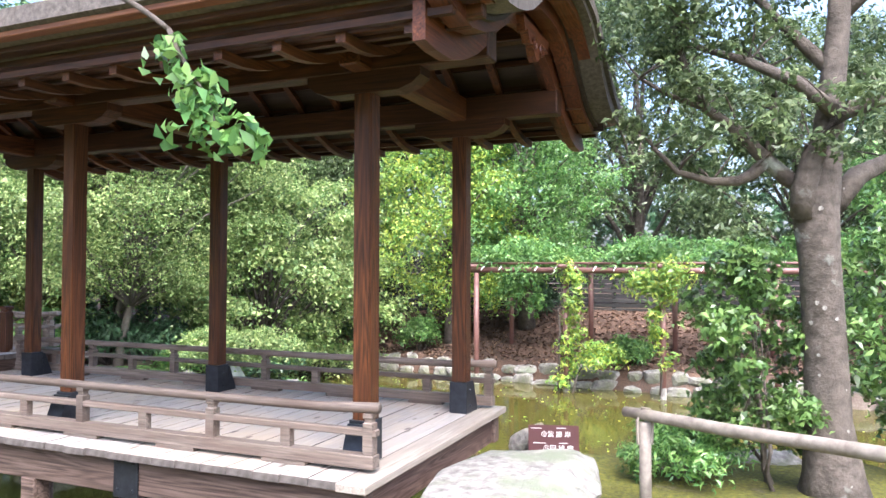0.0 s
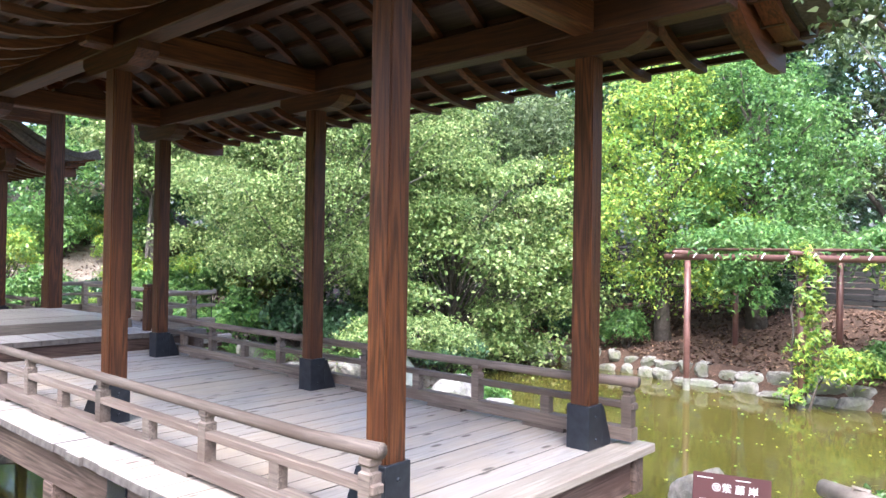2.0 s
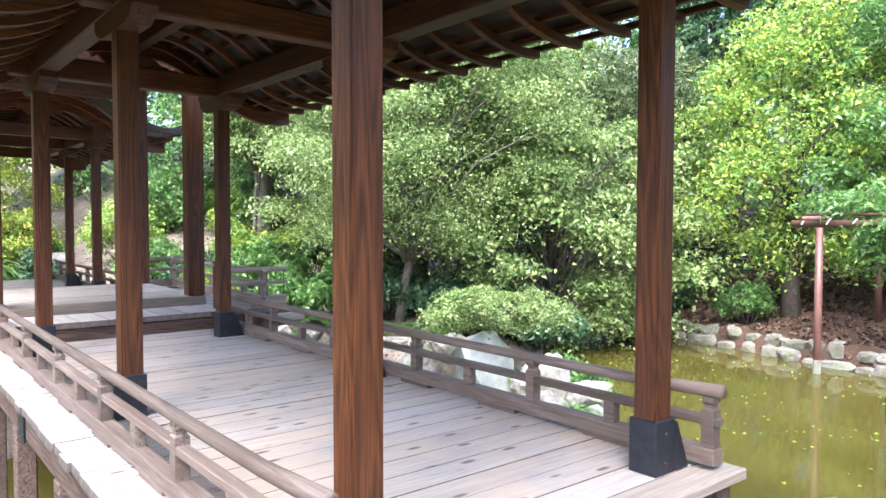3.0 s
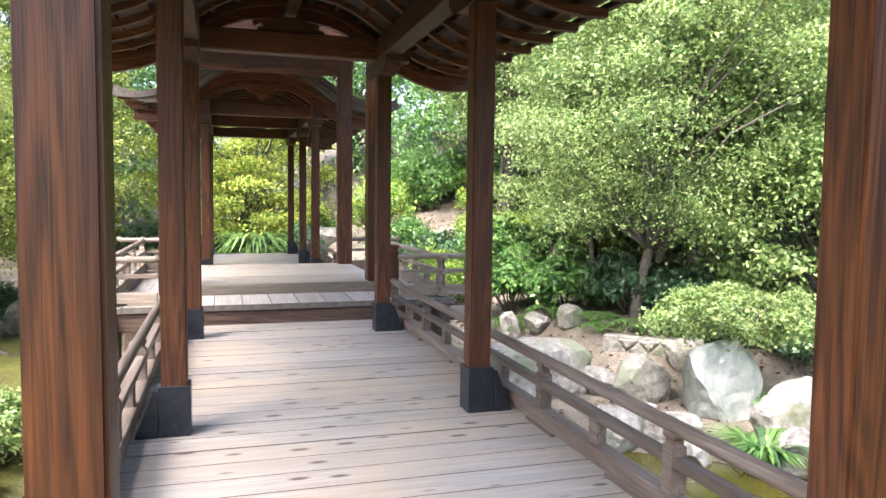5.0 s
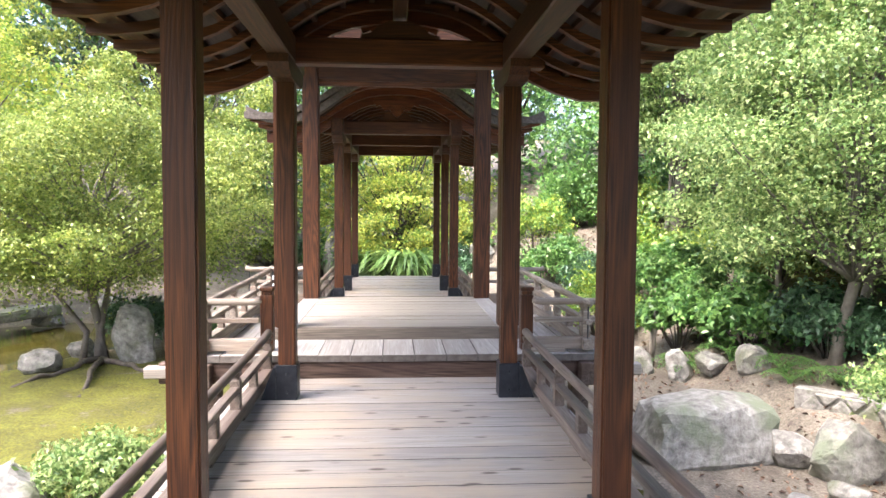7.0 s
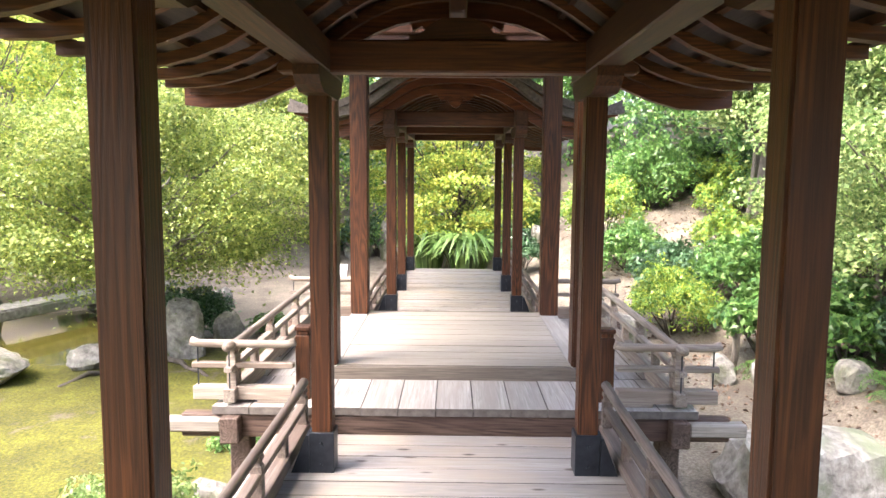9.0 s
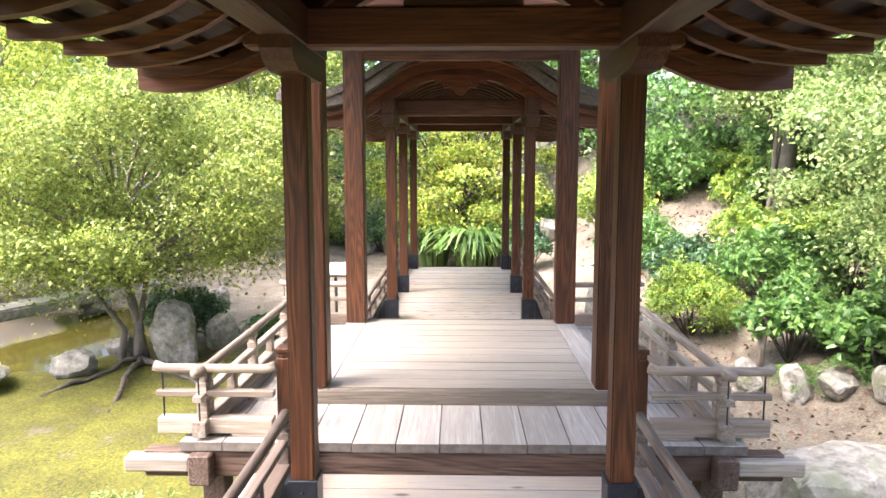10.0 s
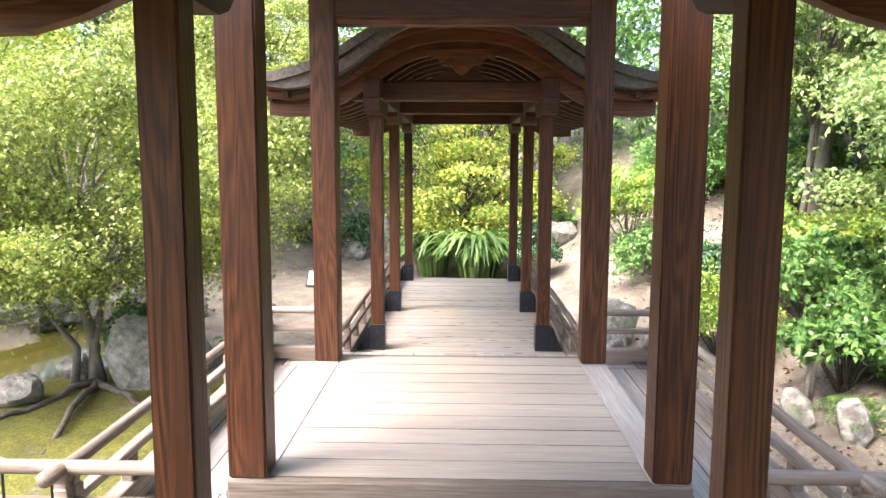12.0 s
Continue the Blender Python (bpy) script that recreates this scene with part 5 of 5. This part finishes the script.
tube(bm, [(0, 0, 0), (-0.06, 0.06, 1.0), (-0.14, 0.16, 2.0), (-0.2, 0.24, 3.0), (-0.24, 0.3, 3.7)], [0.22, 0.185, 0.17, 0.17, 0.18], 12)
for b_ in ((0.3, 0.8, 4.6), (-0.8, 0.2, 4.7), (0.1, -0.3, 4.9)):
    limb(bm, (-0.24, 0.3, 3.65), b_, 0.06, 0.03, random.Random(3), 0.1, 5, 7)
part("trunk", bm, PALE_BARK, stump, smooth=True)
pos, nrm = cloud([(0.3, 0.8, 4.7, 0.6, 0.7), (-0.8, 0.2, 4.8, 0.6, 0.7), (0.1, -0.3, 5.0, 0.6, 0.7)], 5000, 77, 0.5, 0.4)
ob = new("crown", leaves_mesh("crown", pos, nrm, 0.11, 0.45, LEAF_BRIGHT, 77))
ob.parent = stump
for k, (x, y, w, h, leaf, n, size) in enumerate(((-13.1, 8.2, 0.75, 1.15, LEAF_YELLOW, 9000, 0.06), (-11.4, 8.9, 0.7, 1.1, LEAF_BRIGHT, 5200, 0.11), (-10.4, 9.4, 0.7, 1.0, LEAF_BRIGHT, 5200, 0.11), (-9.6, 10.0, 0.7, 0.9, LEAF_DARK, 4200, 0.1), (-8.8, 10.4, 0.7, 0.7, LEAF_DARK, 4200, 0.09), (-8.0, 10.3, 0.6, 0.6, LEAF_BRIGHT, 4200, 0.08), (-13.2, 9.4, 0.9, 1.3, LEAF_BRIGHT, 5200, 0.11),
                                                  (-14.5, 8.6, 0.8, 1.0, LEAF_DARK, 4200, 0.1), (-15.8, 8.2, 0.9, 1.0, LEAF_BRIGHT, 4600, 0.1), (-17.5, 8.0, 1.0, 1.6, LEAF_YELLOW, 5200, 0.09), (-18.8, 9.3, 1.2, 1.6, LEAF_BRIGHT, 5200, 0.11), (-5.6, 9.6, 0.6, 0.5, LEAF_BRIGHT, 4200, 0.07), (-7.3, 11.0, 0.7, 0.7, LEAF_DARK, 4200, 0.09), (-6.7, 2.7, 0.6, 0.62, LEAF_COOL, 5600, 0.055), (-8.6, 2.85, 0.26, 0.24, LEAF_BRIGHT, 3000, 0.03),
                                                  (-12.9, 0.9, 0.6, 0.9, LEAF_DARK, 4600, 0.07), (-13.2, 2.0, 0.35, 0.4, LEAF_BRIGHT, 2200, 0.05), (-14.0, -3.8, 0.8, 0.9, LEAF_DARK, 4200, 0.08), (-11.4, -2.9, 0.6, 0.5, LEAF_BRIGHT, 3600, 0.07), (-17.6, 6.3, 0.5, 1.3, LEAF_DARK, 4200, 0.09), (-20.5, 6.6, 0.9, 1.5, LEAF_BRIGHT, 4600, 0.1), (-5.4, 13.9, 0.5, 0.8, LEAF_BRIGHT, 3600, 0.07), (-7.2, 14.4, 0.5, 0.6, LEAF_DARK, 3600, 0.07), (-1.0, 13.4, 0.5, 0.5, LEAF_BRIGHT, 3000, 0.08), (-3.6, 16.4, 0.6, 0.9, LEAF_DARK, 3600, 0.09))):
    shrub(x, y, w, h, 300 + k, leaf, "green shrub growing on the bank" if y > 6 else "green shrub growing on the moss", n, size, 0.42)
rng = random.Random(71)
for k in range(34):
    x, y = rng.uniform(-21, -11.5), rng.uniform(8.2, 13.2)
    if y < 9.2 and x < -14.2:
        continue
    shrub(x, y, rng.uniform(0.45, 0.8), rng.uniform(0.5, 1.2), 500 + k, rng.choice((LEAF_BRIGHT, LEAF_DARK, LEAF_YELLOW, LEAF_MAPLE)), "mixed green undergrowth on the wooded slope", 2600, rng.uniform(0.07, 0.11), 0.42)
for k in range(14):
    shrub(rng.uniform(-26, -20), rng.uniform(-6, 4), rng.uniform(0.6, 1.0), rng.uniform(0.7, 1.4), 560 + k, rng.choice((LEAF_BRIGHT, LEAF_DARK, LEAF_MAPLE)), "green undergrowth below the western maples", 2400, 0.1, 0.42)
blades(-5.15, 8.5, 0.42, 0.34, 1, LEAF_BRIGHT, "tuft of bright green sasa grass by the water", 170, 0.03, "grass_tuft", 1.1)
for k, (x, y, s) in enumerate(((-10.7, 8.75, 0.5), (-10.2, 9.15, 0.5), (-9.4, 9.35, 0.42), (-8.7, 9.6, 0.4), (-8.2, 9.9, 0.4), (-5.3, 9.0, 0.4), (-4.9, 8.9, 0.36), (-7.6, 10.0, 0.4), (-9.0, 9.2, 0.3))):
    fern(x, y, s, 400 + k)
blades(-18.4, 5.2, 1.15, 1.6, 2, LEAF_GLOSSY, "clump of broad dark aspidistra leaves at the path's end", 200, 0.1, "aspidistra", 1.2)
blades(-19.0, 4.3, 0.95, 1.5, 3, LEAF_GLOSSY, "clump of broad dark aspidistra leaves at the path's end", 120, 0.1, "aspidistra", 1.2)

tree(-15.5, 10.2, 4.7, 1.6, 233, LEAF_COOL, "young maple beside the lopped trunk", PALE_BARK, 30000, 0.075, 0.6, True, 2, 0.045, 0.42, (0.3, 0.2), "maple", 0.3, 64)
tree(-12.4, 10.8, 5.2, 2.0, 234, LEAF_COOL, "airy maple on the wooded slope", PALE_BARK, 40000, 0.078, 0.6, True, 2, 0.05, 0.15, (0.2, 0.1), "maple", 0.3, 64)

# maples of the south and west
tree(-11.95, 0.62, 3.5, 2.5, 211, LEAF_MAPLE, "multi-stemmed maple on the mossy bank", PALE_BARK, 92000, 0.049, 0.6, True, 3, 0.062, 0.3, (0.2, -0.1), "maple", 0.28, 64)
tree(-14.8, -3.4, 5.6, 3.0, 212, LEAF_GOLD, "maple turning yellow at its top", PALE_BARK, 44000, 0.08, 0.6, True, 2, 0.08, 0.16, name="maple", blobs_n=60, blob=0.29)
tree(-19.6, 0.0, 5.4, 2.9, 213, LEAF_MAPLE, "maple arching over the gravel path", BARK, 36000, 0.085, 0.6, True, 2, 0.08, 0.22, name="maple", blobs_n=54, blob=0.29)
tree(-20.6, 5.0, 4.8, 2.4, 214, LEAF_GOLD, "bright maple closing the view along the gallery", BARK, 42000, 0.085, 0.6, True, 2, 0.07, 0.08, name="maple", blobs_n=60, blob=0.29)
tree(-23.5, -2.0, 7.5, 3.4, 215, LEAF_MAPLE, "tall maple on the western slope", BARK, 26000, 0.13, 0.6, True, 2, 0.14, 0.2, name="maple", blobs_n=42)
tree(-20.0, -7.5, 8.0, 3.8, 216, LEAF_GOLD, "tall maple turning yellow", BARK, 26000, 0.13, 0.6, True, 2, 0.14, 0.15, name="maple", blobs_n=42)
tree(-26.0, 3.2, 8.5, 3.8, 217, LEAF_BRIGHT, "leafy tree behind the maples", BARK, 22000, 0.17, 0.5, False, 1, 0.2, 0.1, name="broadleaf_tree", blobs_n=44)
tree(-28.0, -6.0, 10.0, 4.5, 218, LEAF_DARK, "dark evergreen behind the maples", BARK, 20000, 0.2, 0.5, False, 1, 0.22, 0.08, name="evergreen_tree", blobs_n=44)
tree(-16.5, -10.0, 7.5, 3.6, 219, LEAF_BRIGHT, "leafy tree on the southern bank", BARK, 22000, 0.15, 0.5, False, 1, 0.2, 0.1, name="broadleaf_tree", blobs_n=44)
tree(-12.0, -8.5, 5.5, 2.8, 220, LEAF_MAPLE, "maple on the southern bank", BARK, 24000, 0.11, 0.6, True, 2, 0.1, 0.2, name="maple", blobs_n=36)

# trees of the north bank
tree(-5.0, 14.6, 5.2, 1.9, 221, LEAF_YELLOW, "rounded tree with yellowing leaves above the bank", BARK, 30000, 0.085, 0.5, False, 1, 0.14, 0.2, name="osmanthus_tree", blobs_n=46, blob=0.3)
tree(-3.6, 15.6, 5.0, 1.9, 222, LEAF_BRIGHT, "bright green tree above the bank", BARK, 24000, 0.09, 0.5, False, 1, 0.16, 0.3, name="broadleaf_tree", blobs_n=40, blob=0.3)
tree(-8.6, 15.4, 5.2, 2.3, 223, LEAF_GREY, "grey-green evergreen with long drooping leaves", BARK, 26000, 0.15, 0.26, False, 1, 0.14, 0.1, name="evergreen_tree", blobs_n=44, blob=0.3)
tree(-11.5, 16.8, 6.0, 2.6, 224, LEAF_COOL, "pale green maple beyond the inlet", BARK, 26000, 0.12, 0.55, True, 2, 0.12, 0.15, name="maple", blobs_n=40)
tree(-1.9, 20.5, 8.4, 3.2, 225, LEAF_GREY, "large grey-green evergreen behind the fence", BARK, 30000, 0.19, 0.3, False, 1, 0.22, 0.1, name="evergreen_tree", blobs_n=60, blob=0.27)
tree(2.2, 19.0, 6.8, 2.8, 226, LEAF_GREY, "large grey-green evergreen behind the fence", BARK, 26000, 0.17, 0.32, False, 1, 0.2, 0.1, name="evergreen_tree", blobs_n=54, blob=0.27)
tree(-5.8, 19.5, 10.0, 3.4, 227, LEAF_DARK, "tall dark tree with bare lower trunk", BARK, 26000, 0.16, 0.5, False, 2, 0.28, 0.42, name="camphor_tree", blobs_n=50, blob=0.26)
tree(-9.5, 21.0, 10.5, 3.6, 228, LEAF_DARK, "tall dark tree with bare lower trunk", BARK, 24000, 0.18, 0.5, False, 2, 0.28, 0.35, name="camphor_tree", blobs_n=50, blob=0.26)
tree(-13.5, 21.0, 9.0, 3.6, 229, LEAF_BRIGHT, "leafy tree beyond the inlet", BARK, 22000, 0.17, 0.5, False, 1, 0.2, 0.15, name="broadleaf_tree", blobs_n=44)
tree(6.5, 20.0, 8.0, 3.4, 230, LEAF_DARK, "dark evergreen behind the fence", BARK, 20000, 0.18, 0.45, False, 1, 0.22, 0.1, name="evergreen_tree", blobs_n=44)
tree(4.0, 15.0, 3.6, 1.8, 231, LEAF_BRIGHT, "bright leafy tree beyond the pond", BARK, 14000, 0.12, 0.45, False, 2, 0.09, 0.1, name="broadleaf_tree", blobs_n=30)
tree(-17.5, 18.5, 9.5, 3.8, 232, LEAF_DARK, "dark evergreen on the far bank", BARK, 20000, 0.19, 0.5, False, 1, 0.22, 0.1, name="evergreen_tree", blobs_n=44)

# far woods that close the garden all round
rng = random.Random(90)
blobs = []
for k in range(300):
    a = 2 * math.pi * k / 300
    d = rng.uniform(30, 40)
    x, y = -6 + d * math.cos(a), 4 + d * math.sin(a)
    for q in range(2):
        blobs.append((x, y, rng.uniform(1.0, 8.5) + 0.5, rng.uniform(1.6, 2.8), 0.9))
pos, nrm = cloud(blobs, 90000, 91, 0.4, 0.6)
ob = new("far_woods", leaves_mesh("far_woods", pos, nrm, 0.42, 0.55, LEAF_DARK, 91))
tagged(ob, "dark woods round the garden", "trees", kind="stuff")

# a branch that hangs from the tree beside the path
bt = base("overhanging_tree", -2.385, 0.48, 0.0, "tree beside the path with a drooping leafy branch", "tree", "garden trees")
bm = bmesh.new()
rng = random.Random(5)
tube(bm, [(0, 0, -0.1), (0, 0, 1.2), (0.05, 0, 2.4), (0.1, 0, 4.2)], [0.16, 0.13, 0.12, 0.06], 12)
limb(bm, (0.05, 0, 2.3), (1.3, 0.95, 2.86), 0.08, 0.06, rng, 0.05, 6, 9)
limb(bm, (1.3, 0.95, 2.86), (1.48, 0.97, 2.6), 0.06, 0.07, rng, 0.02, 4, 9)
limb(bm, (1.42, 0.97, 2.62), (1.72, 0.98, 2.42), 0.012, 0.008, rng, 0.02, 5, 6)
limb(bm, (1.72, 0.98, 2.42), (1.9, 1.02, 2.06), 0.008, 0.004, rng, 0.02, 5, 6)
limb(bm, (1.48, 0.97, 2.62), (2.4, 1.2, 2.78), 0.014, 0.006, rng, 0.03, 5, 6)
part("trunk", bm, BARK, bt, smooth=True)
pos, nrm = cloud([(1.7, 1.0, 2.38, 0.09, 1), (1.8, 1.02, 2.26, 0.11, 1), (1.84, 1.0, 2.14, 0.11, 0.9), (1.96, 1.04, 2.1, 0.08, 0.6)], 260, 51, 0.3, 0.2, 5)
pos2, nrm2 = cloud([(2.25, 1.18, 2.7, 0.13, 0.6), (2.4, 1.2, 2.72, 0.12, 0.6), (0.6, 0.4, 3.6, 0.7, 0.7), (0, 0, 4.2, 0.9, 0.7), (-0.5, 0.4, 3.9, 0.7, 0.7)], 900, 52, 0.3, 0.3)
ob = new("crown", leaves_mesh("crown", np.concatenate([pos, pos2]), np.concatenate([nrm, nrm2]), 0.058, 0.5, LEAF_BRIGHT, 53))
ob.parent = bt

# fallen leaves on the bank and on the water
rng = np.random.default_rng(66)
n = 9000
px, py = rng.uniform(-9, 4, n), rng.uniform(12.8, 17.2, n)
pos = np.stack([px, py, plan_height(px, py) + 0.015], 1)
ob = new("fallen_leaves", leaves_mesh("fallen_leaves", pos, np.array([0, 0, 1.0]) + rng.normal(size=(n, 3)) * 0.25, 0.08, 0.6, LITTER, 66))
tagged(ob, "brown fallen leaves lying on the bank", "leaves", kind="stuff")
n = 7000
px, py = rng.uniform(-22, -5, n), rng.uniform(6.5, 13, n)
keep = (plan_height(px, py) > -0.32) & (py > 7 + rng.random(n))
pos = np.stack([px[keep], py[keep], plan_height(px[keep], py[keep]) + 0.02], 1)
ob = new("fallen_leaves", leaves_mesh("fallen_leaves", pos, np.array([0, 0, 1.0]) + rng.normal(size=(len(pos), 3)) * 0.3, 0.06, 0.6, LITTER, 68))
tagged(ob, "dry fallen leaves on the wooded slope", "leaves", kind="stuff")
n = 500
px, py = rng.uniform(-7, 3, n), rng.uniform(6.4, 13.0, n)
keep = (plan_height(px, py) < -0.5)
pos = np.stack([px[keep], py[keep], np.full(keep.sum(), WATER - 0.021)], 1)
ob = new("floating_leaves", leaves_mesh("floating_leaves", pos, np.array([0, 0, 1.0]) + rng.normal(size=(len(pos), 3)) * 0.04, 0.05, 0.55, LEAF_YELLOW, 67))
tagged(ob, "small yellow leaves floating on the pond", "leaves", kind="stuff")

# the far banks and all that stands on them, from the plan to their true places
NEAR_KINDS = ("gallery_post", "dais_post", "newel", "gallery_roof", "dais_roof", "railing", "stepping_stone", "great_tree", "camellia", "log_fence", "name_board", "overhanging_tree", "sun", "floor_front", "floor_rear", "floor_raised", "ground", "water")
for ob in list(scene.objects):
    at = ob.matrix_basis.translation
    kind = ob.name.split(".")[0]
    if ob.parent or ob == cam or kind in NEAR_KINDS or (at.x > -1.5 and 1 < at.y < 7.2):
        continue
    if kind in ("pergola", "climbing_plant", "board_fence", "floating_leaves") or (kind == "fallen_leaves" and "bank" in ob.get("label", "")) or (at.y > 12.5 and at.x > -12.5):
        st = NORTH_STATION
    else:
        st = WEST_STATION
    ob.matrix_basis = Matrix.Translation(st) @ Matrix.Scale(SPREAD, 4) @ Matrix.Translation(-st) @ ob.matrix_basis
